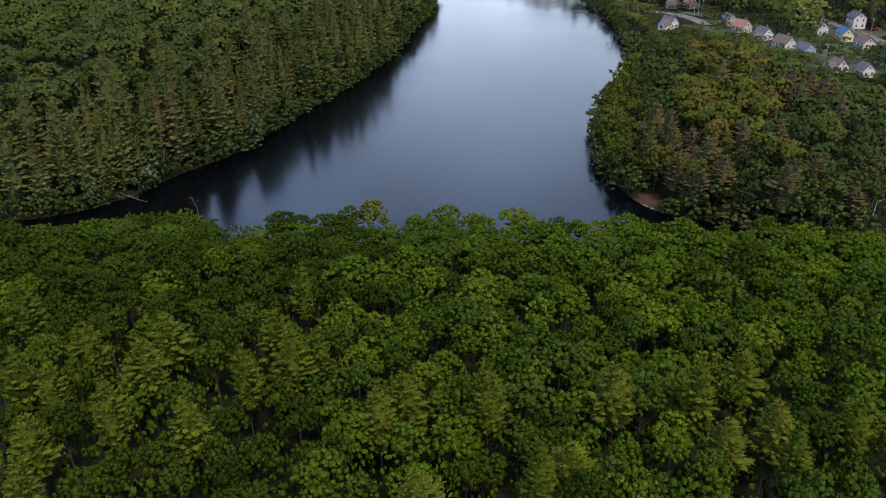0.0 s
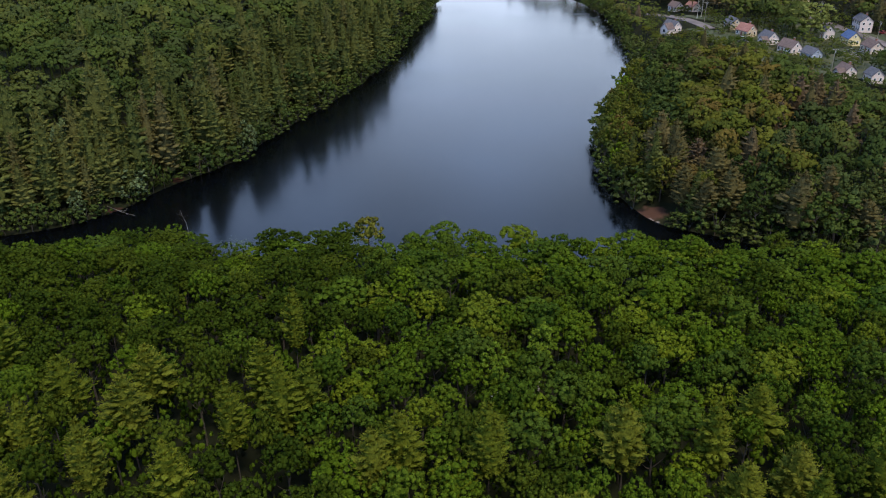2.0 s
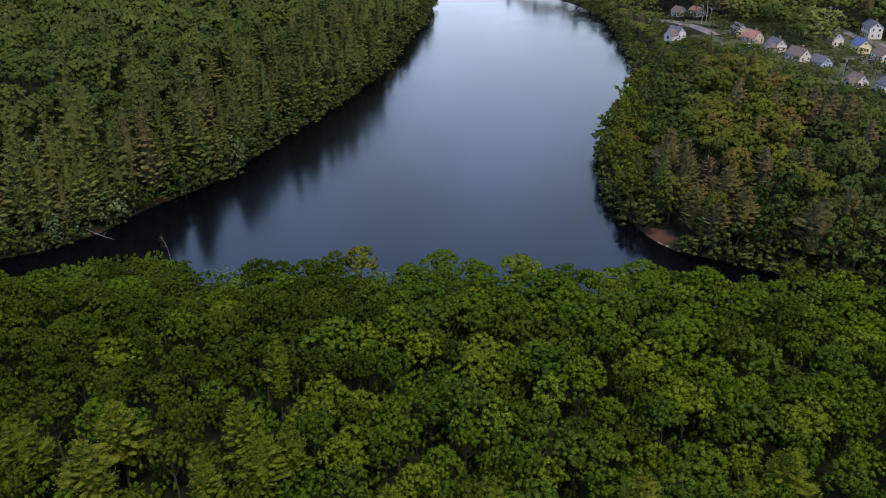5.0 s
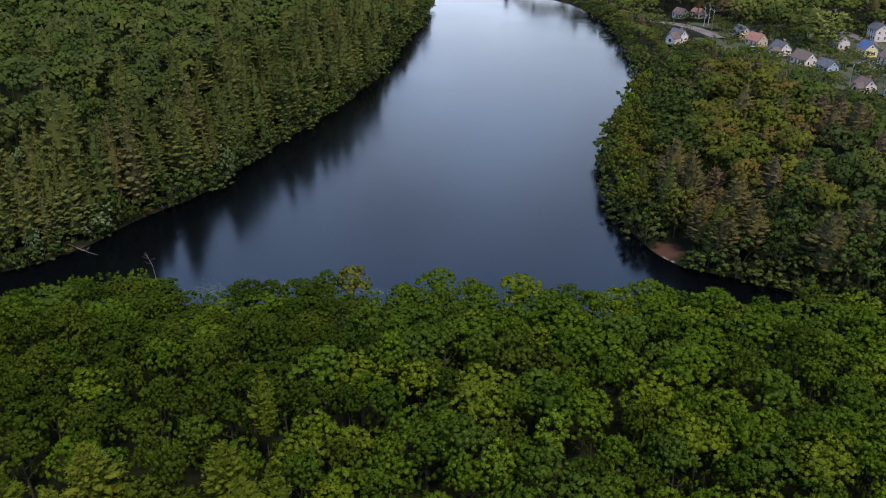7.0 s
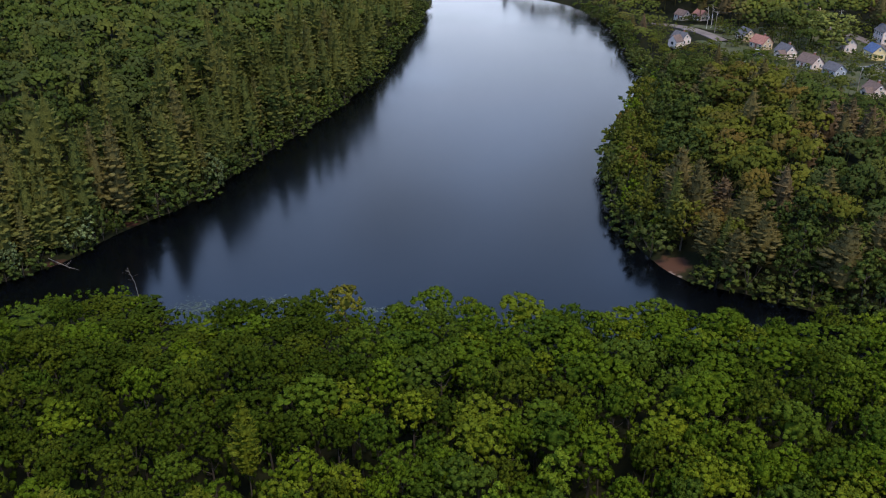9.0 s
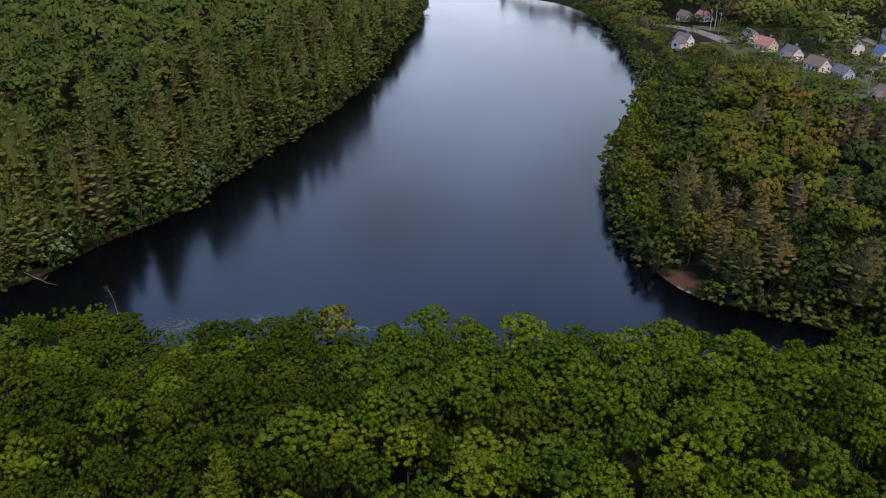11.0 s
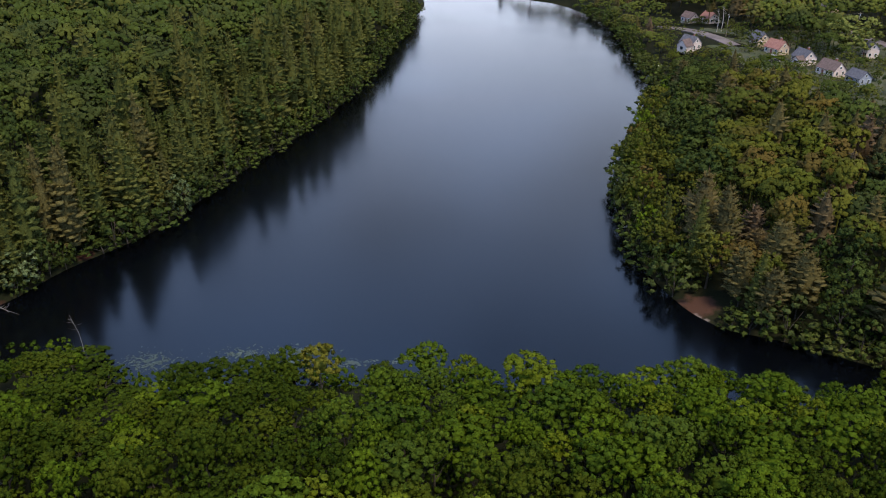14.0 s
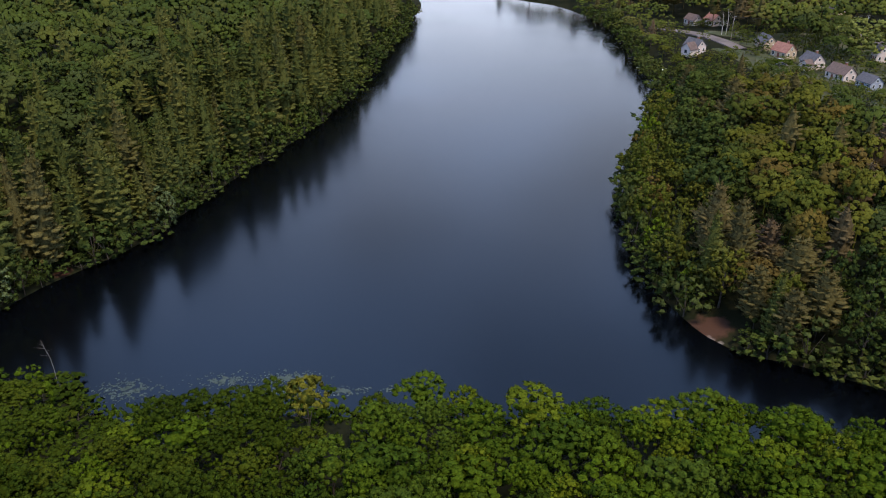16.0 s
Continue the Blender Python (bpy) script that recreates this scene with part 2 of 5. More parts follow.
def bare_earth(mat, spots):
    """Ragged bare places worn into the forest floor: x, y, radius, colour."""
    nodes, links = mat.node_tree.nodes, mat.node_tree.links
    bsdf = nodes["Principled BSDF"]
    geo = nodes.new("ShaderNodeNewGeometry")
    rag = nodes.new("ShaderNodeTexNoise")
    rag.inputs["Scale"].default_value, rag.inputs["Detail"].default_value = 0.35, 6.0
    links.new(geo.outputs["Position"], rag.inputs["Vector"])
    was = bsdf.inputs["Base Color"].links[0].from_socket
    for x, y, wide, colour in spots:
        far = nodes.new("ShaderNodeVectorMath")
        far.operation = "DISTANCE"
        far.inputs[1].default_value = (x, y, 1.0)
        links.new(geo.outputs["Position"], far.inputs[0])
        worn = nodes.new("ShaderNodeMath")
        worn.operation = "MULTIPLY_ADD"
        worn.inputs[1].default_value = 1.6 * wide
        links.new(rag.outputs["Fac"], worn.inputs[0])
        links.new(far.outputs["Value"], worn.inputs[2])
        mask = nodes.new("ShaderNodeMapRange")
        mask.inputs["From Min"].default_value, mask.inputs["From Max"].default_value = wide * 1.55, wide * 1.95
        mask.inputs["To Min"].default_value, mask.inputs["To Max"].default_value = 1.0, 0.0
        links.new(worn.outputs["Value"], mask.inputs["Value"])
        mix = nodes.new("ShaderNodeMixRGB")
        mix.inputs[2].default_value = (*colour, 1)
        links.new(mask.outputs["Result"], mix.inputs["Fac"])
        links.new(was, mix.inputs[1])
        was = mix.outputs["Color"]
    links.new(was, bsdf.inputs["Base Color"])


bare_earth(m_ground, [(62.2, 235.0, 4.2, (0.064, 0.032, 0.021)), (60.6, 231.2, 1.6, (0.24, 0.19, 0.16)), (62.5, 229.6, 1.2, (0.24, 0.19, 0.16)), (-86.5, 263.5, 2.2, (0.040, 0.018, 0.012)), (-99.0, 239.0, 2.6, (0.036, 0.018, 0.013))])

# ---- plan: the lake's shore, near to far along the left bank, back along the right bank, then the near shore ----
LEFT_BANK = [(-170, 212), (-135, 219), (-113, 226), (-101, 236), (-95, 243), (-91, 254), (-83, 265), (-73, 277), (-66, 298), (-58, 321), (-45, 352), (-33, 387), (-25, 426), (-15, 489), (-8, 546), (2, 592), (-8, 640), (-50, 690)]
RIGHT_BANK = [(-30, 730), (20, 670), (45, 625), (61, 604), (80, 590), (93, 557), (100, 515), (99, 474), (97, 437), (96, 410), (90, 388), (79, 355), (66, 325), (57, 300), (54, 270), (54, 256), (57, 241), (61, 231), (67, 225), (75, 222), (83, 217), (92, 211), (115, 200), (150, 190), (190, 186)]
NEAR_BANK = [(190, 180), (150, 181), (115, 187), (85, 194), (50, 200), (20, 204), (-5, 207), (-30, 208), (-42, 208), (-48, 205), (-52, 203), (-57, 205), (-61, 209), (-68, 216), (-72, 219.5), (-78, 217), (-100, 207), (-135, 204), (-170, 203)]
SHORE = np.array(LEFT_BANK + RIGHT_BANK + NEAR_BANK, float)


def rounded(loop, times=2):
    for _ in range(times):
        nxt = np.roll(loop, -1, 0)
        loop = np.stack([loop * 0.75 + nxt * 0.25, loop * 0.25 + nxt * 0.75], 1).reshape(-1, 2)
    return loop


SHORE = rounded(SHORE)


SHORE_A, SHORE_B = SHORE, np.roll(SHORE, -1, 0)


def inland(x, y):
    """Metres from the shore: positive on land, negative on the lake."""
    x, y = np.atleast_1d(np.asarray(x, float)), np.atleast_1d(np.asarray(y, float))
    out = np.empty(x.shape)
    ax, ay = SHORE_A[:, 0], SHORE_A[:, 1]
    dx, dy = (SHORE_B - SHORE_A).T
    for k in range(0, len(x), 2000):
        px, py = x[k:k + 2000, None], y[k:k + 2000, None]
        u = np.clip(((px - ax) * dx + (py - ay) * dy) / (dx * dx + dy * dy + 1e-9), 0, 1)
        best = np.hypot(px - ax - u * dx, py - ay - u * dy).min(1)
        cross = (ay > py) != (ay + dy > py)
        inside = (cross & (px < ax + (py - ay) * dx / np.where(dy == 0, 1e-9, dy))).sum(1) % 2 == 1
        out[k:k + 2000] = np.where(inside, -best, best)
    return out


def height(x, y):
    """The ground's height over the water."""
    x, y = np.atleast_1d(np.asarray(x, float)), np.atleast_1d(np.asarray(y, float))
    d = inland(x, y)
    land = np.minimum(d, 4) * 0.22 + 6.0 * (1 - np.exp(-np.maximum(d - 4, 0) / 45.0))
    roll = 0.8 * np.sin(x * 0.031 + 1.3) * np.sin(y * 0.027) * np.clip(d / 30, 0, 1)
    rise = 1.9 * np.exp(-((x - 178) / 62.0) ** 2 - ((y - 420) / 75.0) ** 2) * np.clip(d / 20, 0, 1)
    rise = rise + 4.6 * np.exp(-((x - 130) / 26.0) ** 2 - ((y - 464) / 42.0) ** 2) * np.clip(d / 14, 0, 1)
    rise = rise + np.where(x < -5, 12.0 * (1 - np.exp(-np.maximum(d - 4, 0) / 30.0)), 0.0) * np.clip((y - 225) / 40, 0, 1)
    return np.where(d > 0, land + roll + rise, np.maximum(d * 0.25, -2.0))


def mesh_from(name, verts, faces, mat, smooth=False, normals=None):
    """A mesh from arrays of corners and of faces with one number of corners each."""
    verts, faces = np.asarray(verts, np.float32), np.asarray(faces, np.int32)
    me = bpy.data.meshes.new(name)
    k = faces.shape[1]
    me.vertices.add(len(verts)), me.loops.add(faces.size), me.polygons.add(len(faces))
    me.vertices.foreach_set("co", verts.ravel())
    me.loops.foreach_set("vertex_index", faces.ravel())
    me.polygons.foreach_set("loop_start", np.arange(0, faces.size, k, dtype=np.int32))
    me.polygons.foreach_set("use_smooth", np.full(len(faces), smooth))
    me.update(calc_edges=True)
    me.materials.append(mat)
    if normals is not None:
        me.normals_split_custom_set_from_vertices(np.asarray(normals, np.float32))
    return me


# ---- ground and water ----
def spread_axis(lo, hi, step, far):
    mid = np.arange(lo, hi + step, step)
    out = [step * 1.35 ** k for k in range(1, 24)]
    right = hi + np.cumsum(out)
    left = lo - np.cumsum(out)
    return np.concatenate([left[left > -far][::-1], mid, right[right < far]])


gx, gy = spread_axis(-340, 340, 4.0, 3200), spread_axis(-20, 760, 4.0, 3600)
GX, GY = np.meshgrid(gx, gy)
GZ = height(GX.ravel(), GY.ravel())
gi = np.arange(GX.size).reshape(GX.shape)
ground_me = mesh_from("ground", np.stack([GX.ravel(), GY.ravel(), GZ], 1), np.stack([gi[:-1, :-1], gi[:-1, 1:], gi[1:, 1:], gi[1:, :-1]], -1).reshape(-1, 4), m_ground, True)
tagged(new("ground", ground_me), "leaf-littered forest floor toned near black for shade, sloping up from the lake", "ground", kind="structure")
water_me = mesh_from("water", [(-330, 150, 0), (330, 150, 0), (330, 740, 0), (-330, 740, 0)], [(0, 1, 2, 3)], m_water)
tagged(new("water", water_me), "calm dark lake water reflecting the pale cloudy sky", "lake", kind="structure")


# ---- trees ----
rng = np.random.default_rng(7)
bm = bmesh.new()
bmesh.ops.create_icosphere(bm, subdivisions=1, radius=1)
ICO_V = np.array([v.co[:] for v in bm.verts])
ICO_F = np.array([[v.index for v in f.verts] for f in bm.faces])
bm.free()


def unit(v):
    return v / (np.linalg.norm(v, axis=-1, keepdims=True) + 1e-9)


def leaf_shards(at, normal, size, r):
    """Three-cornered sprays of leaves, ragged at the rim of a lobe."""
    n = len(at)
    a = unit(np.cross(normal, r.normal(size=(n, 3))))
    b = np.cross(normal, a)
    s = np.asarray(size)[:, None] * r.uniform(0.65, 1.35, (n, 1))
    v = np.stack([at + a * s, at - a * s * 0.55 + b * s * 0.75, at - a * s * 0.45 - b * s * 0.75 - normal * s * 0.25], 1).reshape(-1, 3)
    return v, np.arange(3 * n).reshape(-1, 3)


def joined(bits):
    vs, fs, k = [], [], 0
    for v, f in bits:
        vs.append(v), fs.append(f + k)
        k += len(v)
    return np.concatenate(vs), np.concatenate(fs)


def broad_crown(r, radius, tall, base, lobes, leaves, leaf, dome=0.0, puff=1.0):
    """A domed crown: some large boughs, each heaped with rounded tufts that are ragged with leaves. Gives corners, faces and soft normals."""
    vs, fs, ns, count = [], [], [], 0

    def keep(v, f, n):
        nonlocal count
        vs.append(v), fs.append(f + count), ns.append(n)
        count += len(v)

    boughs = max(6, int(round(lobes / 7.0)))
    k = np.arange(boughs) + 0.5
    zz = 1.0 - (1.22 if base > 3.5 else 1.7) * k / boughs
    ang = k * 2.39996 + r.uniform(0, 6)
    ring = np.sqrt(np.maximum(1 - zz * zz, 0))
    way = unit(np.stack([np.cos(ang) * ring, np.sin(ang) * ring, zz], 1) + r.normal(0, 0.16, (boughs, 3)))
    size = np.array([radius, radius, tall * 0.5])
    middle = np.array([0, 0, base + tall * 0.42])
    each = int(math.ceil(lobes / boughs))
    for j in range(boughs):
        reach = r.uniform(0.50, 0.70)
        centre = middle + way[j] * size * reach
        big = radius * r.uniform(0.30, 0.42) * (9.0 / boughs) ** 0.30
        i = np.arange(each) + 0.5
        tz = 1.0 - 1.5 * i / each
        ta = i * 2.39996 + r.uniform(0, 6)
        tr = np.sqrt(np.maximum(1 - tz * tz, 0))
        out = unit(np.stack([np.cos(ta) * tr, np.sin(ta) * tr, tz], 1) + r.normal(0, 0.22, (each, 3)) + way[j] * 0.55)
        tuft_at = centre + out * big * r.uniform(0.78, 1.12, (each, 1)) * [1, 1, 0.85 * max(1.0, tall / (2.1 * radius))]
        for c, d in zip(tuft_at, out):
            rt = big * r.uniform(0.26, 0.46) * puff
            turn = Euler(r.uniform(0, 6.28, 3)).to_matrix()
            ball = ICO_V @ np.array(turn)
            f = ICO_F[(ball[ICO_F].mean(1) @ unit(d + np.array([0, 0, 0.5]))) > -0.30]
            keep(c + ball * rt * r.uniform(0.55, 0.98, (12, 1)) * [1, 1, 0.9], f, unit(ball * 0.80 + d * 0.30 + [0, 0, 0.08]))
            if leaves:
                dirs = unit(r.normal(size=(leaves, 3)) + d * 0.7 + [0, 0, 0.45])
                at = c + dirs * rt * r.uniform(0.70, 1.28, (leaves, 1)) * [1, 1, 0.95]
                v, f = leaf_shards(at, unit(dirs + r.normal(0, 0.45, (leaves, 3))), np.full(leaves, leaf), r)
                keep(v, f, np.repeat(unit(dirs * 0.75 + d * 0.2 + r.normal(0, 0.30, (leaves, 3))), 3, 0))
    if base > 3.5:
        inner = 0.38 if leaves > 9 else 0.24
        keep(ICO_V * [radius * inner, radius * inner, tall * inner * 0.5] + [0, 0, base + tall * 0.42], ICO_F, ICO_V.copy())
    v, n = np.concatenate(vs), np.concatenate(ns)
    if dome:
        n = unit(n * (1 - dome) + unit((v - middle + [0, 0, tall * 0.1]) / size) * dome)
    return v, np.concatenate(fs), n


def needle_shards(at, way, normal, length, width):
    """Narrow fans of needles that point along way."""
    side = -unit(np.cross(way, normal))
    v = np.stack([at + way * length[:, None], at - way * length[:, None] * 0.35 + side * width[:, None], at - way * length[:, None] * 0.35 - side * width[:, None]], 1).reshape(-1, 3)
    return v, np.arange(3 * len(at)).reshape(-1, 3)


def pine_crown(r, radius, tall, base, tiers, arms, sprays, leaf, sweep=0.0, blunt=0.62, puff=1.0):
    """A lumpy cone wrapped in whorls of rising plumes, each feathered with needles. Gives corners, faces and soft normals."""
    vs, fs, ns, count = [], [], [], 0
    up = np.array([0, 0, 1.0])

    def keep(v, f, n):
        nonlocal count
        vs.append(v), fs.append(f + count), ns.append(n)
        count += len(v)

    def reach(u):
        return radius * max(1.02 - u, 0.0) ** blunt * min(1.0, 0.62 + 1.9 * u) + 0.15

    lop = r.uniform(0, 6.28)
    for t in range(tiers):
        u = (t + 0.3) / tiers
        whorl = reach(u) * r.uniform(0.82, 1.12)
        n_arm = max(5, int(round(arms * (1.0 - 0.45 * u))))
        for k in range(n_arm):
            az = k * 6.2832 / n_arm + t * 2.39996 + r.uniform(-0.25, 0.25)
            w = np.array([math.cos(az), math.sin(az), 0.0])
            side = np.array([-w[1], w[0], 0.0])
            far = whorl * r.uniform(0.74, 1.10) * (1 + 0.14 * math.cos(az - lop))
            steep = r.uniform(0.0, 0.34) + sweep * (0.4 + u)
            aim = unit(w + up * steep)
            half = 0.34 * far + 0.35
            tip = w * far + up * (base + tall * u * 0.97 + r.normal(0, 0.16) * tall / tiers + 0.25 * far)
            mid = tip - aim * half
            top = np.cross(side, aim) * -1.0
            top = top if top[2] > 0 else -top
            wide, thick = half * r.uniform(0.42, 0.66), half * r.uniform(0.17, 0.28)
            ball = ICO_V @ np.array(Euler(r.uniform(0, 6.28, 3)).to_matrix())
            if np.dot(np.cross(aim, side), top) < 0:
                ball = ball * [1, -1, 1]
            f = ICO_F[ball[ICO_F].mean(1)[:, 2] > -0.5]
            f = f if np.dot(np.cross(aim, side), top) > 0 else f[:, ::-1]
            frame_of = np.stack([aim * half, side * wide, top * thick]) * puff
            keep(mid + (ball * r.uniform(0.55, 1.20, (12, 1))) @ frame_of, f, unit(ball @ np.stack([aim * 0.5, side * 0.7, top]) + up * 0.16 + w * 0.20))
            q = r.uniform(-0.9, 1.0, sprays)
            a = r.uniform(-1.9, 1.9, sprays)
            off = side * np.sin(a)[:, None] * wide + top * np.cos(a)[:, None] * thick
            at = mid + aim * (q * half)[:, None] + off * (1.05 - 0.55 * np.abs(q))[:, None]
            out = unit(aim * r.uniform(0.5, 1.1, (sprays, 1)) + unit(off) * 0.75)
            face = unit(top + side * np.sin(a)[:, None] * 0.8 + r.normal(0, 0.3, (sprays, 3)))
            v, f = needle_shards(at, out, face, leaf * r.uniform(0.7, 1.4, sprays), leaf * r.uniform(0.20, 0.36, sprays))
            keep(v, f, np.repeat(unit(top * 0.7 + unit(off) * 0.5 + w * 0.12 + r.normal(0, 0.25, (sprays, 3))), 3, 0))
    m = 12
    a = r.uniform(0, 6.28, m)
    tip = unit(np.stack([np.cos(a) * 0.6, np.sin(a) * 0.6, np.ones(m)], 1))
    v, f = needle_shards(np.stack([0 * a, 0 * a, base + tall * r.uniform(0.93, 1.0, m)], 1), tip, unit(r.normal(size=(m, 3))), np.full(m, leaf * 1.2), np.full(m, leaf * 0.4))
    keep(v, f, np.repeat(unit(tip + r.normal(0, 0.2, (m, 3))), 3, 0))
    sides, levels = 8, 8
    a = np.arange(sides) * 6.2832 / sides
    rings = []
    for q in range(levels):
        u = q / (levels - 1.0)
        wide = reach(u) * 0.54 * r.uniform(0.70, 1.15, sides)
        rings.append(np.stack([np.cos(a + q * 0.4) * wide, np.sin(a + q * 0.4) * wide, np.full(sides, base + tall * (0.02 + 0.94 * u))], 1))
    f = [[q * sides + j, q * sides + (j + 1) % sides, (q + 1) * sides + (j + 1) % sides] for q in range(levels - 1) for j in range(sides)]
    f += [[q * sides + j, (q + 1) * sides + (j + 1) % sides, (q + 1) * sides + j] for q in range(levels - 1) for j in range(sides)]
    core = np.concatenate(rings)
    keep(core, np.array(f), unit(unit(core * [1, 1, 0]) + up * 0.05))
    return np.concatenate(vs), np.concatenate(fs), np.concatenate(ns)


def tube(points, radii, sides=6):
    """A tapered round limb along points."""
    p = np.asarray(points, float)
    vs = []
    a = np.arange(sides) * 6.2832 / sides
    for i in range(len(p)):
        w = unit(p[min(i + 1, len(p) - 1)] - p[max(i - 1, 0)])
        s = unit(np.cross(w, [0.31, 0.95, 0.05]))
        u = np.cross(w, s)
        vs.append(p[i] + radii[i] * (np.cos(a)[:, None] * s + np.sin(a)[:, None] * u))
    f = []
    for i in range(len(p) - 1):
        for k in range(sides):
            b, c = i * sides + k, i * sides + (k + 1) % sides
            f += [[b, c, c + sides], [b, c + sides, b + sides]]
    return np.concatenate(vs), np.array(f)


def trunk_limbs(r, tall, thick, limbs, spread):
    bend = r.normal(0, 0.25, 2)
    stem = [(0, 0, -0.6), (0, 0, 0.6), (bend[0] * 0.5, bend[1] * 0.5, tall * 0.5), (bend[0], bend[1], tall)]
    bits = [tube(stem, [thick * 1.35, thick, thick * 0.75, thick * 0.2])]
    for k in range(limbs):
        az = k * 2.4 + r.uniform(0, 1)
        z0 = tall * r.uniform(0.45, 0.75)
        w = np.array([math.cos(az), math.sin(az), 0])
        o = np.array([bend[0] * 0.7, bend[1] * 0.7, z0])
        bits.append(tube([o, o + w * spread * 0.5 + [0, 0, spread * 0.35], o + w * spread + [0, 0, spread * 0.9]], [thick * 0.45, thick * 0.3, thick * 0.1], 5))
    return joined(bits)


def part(name, data, mat, parent, label=""):
    """One mesh, from (corners, faces) or a bmesh, as a part of parent."""
    if isinstance(data, bmesh.types.BMesh):
        me = bpy.data.meshes.new(name)
        data.to_mesh(me)
        data.free()
        me.materials.append(mat)
    else:
        me = mesh_from(name, data[0], data[1], mat, len(data) > 2, data[2] if len(data) > 2 else None)
    ob = new(name, me)
    ob.parent = parent
    return tagged(ob, label)


def broad_tree(name, seed, mat, radius, tall, stem, lobes, leaves, leaf, label, category, group, bark_mat):
    r = np.random.default_rng(seed)
    root = tagged(new(name), label, category, group)
    part("trunk", trunk_limbs(r, stem + tall * 0.55, 0.26, 4, radius * 0.55), bark_mat, root)
    part("crown", broad_crown(r, radius, tall, stem, lobes, leaves, leaf), mat, root)
    return root


def pine_tree(name, seed, mat, radius, tall, stem, tiers, arms, sprays, leaf, label, group, sweep=0.0, blunt=0.62, puff=1.0):
    r = np.random.default_rng(seed)
    root = tagged(new(name), label, "pine tree", group)
    part("trunk", trunk_limbs(r, stem + tall * 0.9, 0.18, 0, 1), bark, root)
    part("crown", pine_crown(r, radius, tall, stem, tiers, arms, sprays, leaf, sweep, blunt, puff), mat, root)
    return root


def placed(x, y, z, turn, wide, tall, lean=(0, 0)):
    return Matrix.LocRotScale((x, y, z), Euler((lean[0], lean[1], turn)), (wide, wide, tall))


class Kind:
    """A kind of tree in a few forms: the first use of a form is the built thing, the others are its copies."""

    def __init__(self, forms):
        self.forms, self.used = forms, [False] * len(forms)

    def put(self, k, m):
        k %= len(self.forms)
        if self.used[k]:
            return copy_thing(self.forms[k], m)
        self.used[k] = True
        self.forms[k].matrix_basis = m
        return self.forms[k]


def scatter(x0, x1, y0, y1, gap, seed):
    """Jittered staggered rows over a rectangle."""
    r = np.random.default_rng(seed)
    pts = []
    for j in range(int((y1 - y0) / (gap * 0.87)) + 1):
        for i in range(int((x1 - x0) / gap) + 1):
            pts.append((x0 + (i + 0.5 * (j % 2)) * gap, y0 + j * gap * 0.87))
    return np.array(pts) + r.uniform(-0.33 * gap, 0.33 * gap, (len(pts), 2))


def far_from(pts, others, gap):
    keep = np.ones(len(pts), bool)
    for ox, oy in others:
        keep &= np.hypot(pts[:, 0] - ox, pts[:, 1] - oy) > gap
    return keep


FOREST = "trees of the forest on the near shore"

# ---- near forest ----
NEAR_PINES = [(-52, 104), (-62, 124), (-51, 118), (-33, 114), (-51, 129), (-30, 127), (-28, 143), (-22, 121), (-26, 118), (-39, 102), (-10, 104), (-5, 108), (7, 106), (18, 94), (-3, 86), (13, 88), (28, 109), (51, 118), (41, 108), (42, 99), (51, 103), (51, 94), (64, 103), (-81, 137), (-69, 112), (-62, 98), (-59, 88), (-64, 110)]
oaks = Kind([broad_tree("oak_tree", 20 + k, leaf_green, 4.4 + 0.25 * k, 7.9 + 0.4 * k, 9.6, 92, 11, 0.22, "broad oak tree in full green leaf in dense forest", "tree", FOREST, bark) for k in range(4)])
maples = Kind([broad_tree("maple_tree", 40 + k, leaf_green, 3.9 + 0.3 * k, 8.2 + 0.5 * k, 9.2, 86, 11, 0.22, "rounded maple tree in fresh green leaf in dense forest", "tree", FOREST, bark) for k in range(4)])
ashes = Kind([broad_tree("ash_tree", 50 + k, leaf_green, 4.1 + 0.3 * k, 8.0 + 0.5 * k, 9.0, 90, 10, 0.22, "green ash tree in full leaf near the lake shore", "tree", FOREST, bark) for k in range(4)])
# oaks in the darkened leaf copy, not a darker species
dimmed_oaks = Kind([broad_tree("red_oak_tree", 70 + k, leaf_green_dimmed, 4.2 + 0.3 * k, 8.0 + 0.4 * k, 9.2, 86, 11, 0.22, "broad oak tree in dense forest, its leaf colour dimmed as if in less light", "tree", FOREST, bark) for k in range(3)])
yellows = Kind([broad_tree("young_birch_tree", 60, leaf_yellow, 2.7, 14.5, 5.0, 72, 18, 0.26, "slender birch tree with bright yellow-green leaves", "tree", FOREST, bark_pale)])
olives = Kind([broad_tree("shore_maple_tree", 65, leaf_olive, 3.2, 8.0, 8.0, 60, 18, 0.26, "olive-yellow leaved tree at the lake shore", "tree", FOREST, bark)])
pines = Kind([pine_tree("pine_tree", 80 + k, needle, 4.6 + 0.4 * k, 13.0, 9.6, 11, 11, 24, 0.44, "tall olive-green pine tree standing above the forest", "pine trees in the near forest", 0.22, 0.66, 0.80) for k in range(3)])

r = np.random.default_rng(3)
for k, (x, y) in enumerate(NEAR_PINES):
    pines.put(k, placed(x, y, height(x, y)[0], r.uniform(0, 6.28), r.uniform(0.78, 1.15), r.uniform(0.88, 1.06), r.normal(0, 0.03, 2)))
SPECIAL = [(18.2, 138.3), (9.1, 129.9)]
for k, (x, y) in enumerate(SPECIAL):
    yellows.put(0, placed(x, y, height(x, y)[0], k * 2.0, 1.0, 1.03))
olives.put(0, placed(-18, 194, height(-18, 194)[0], 1.0, 1.1, 1.12))

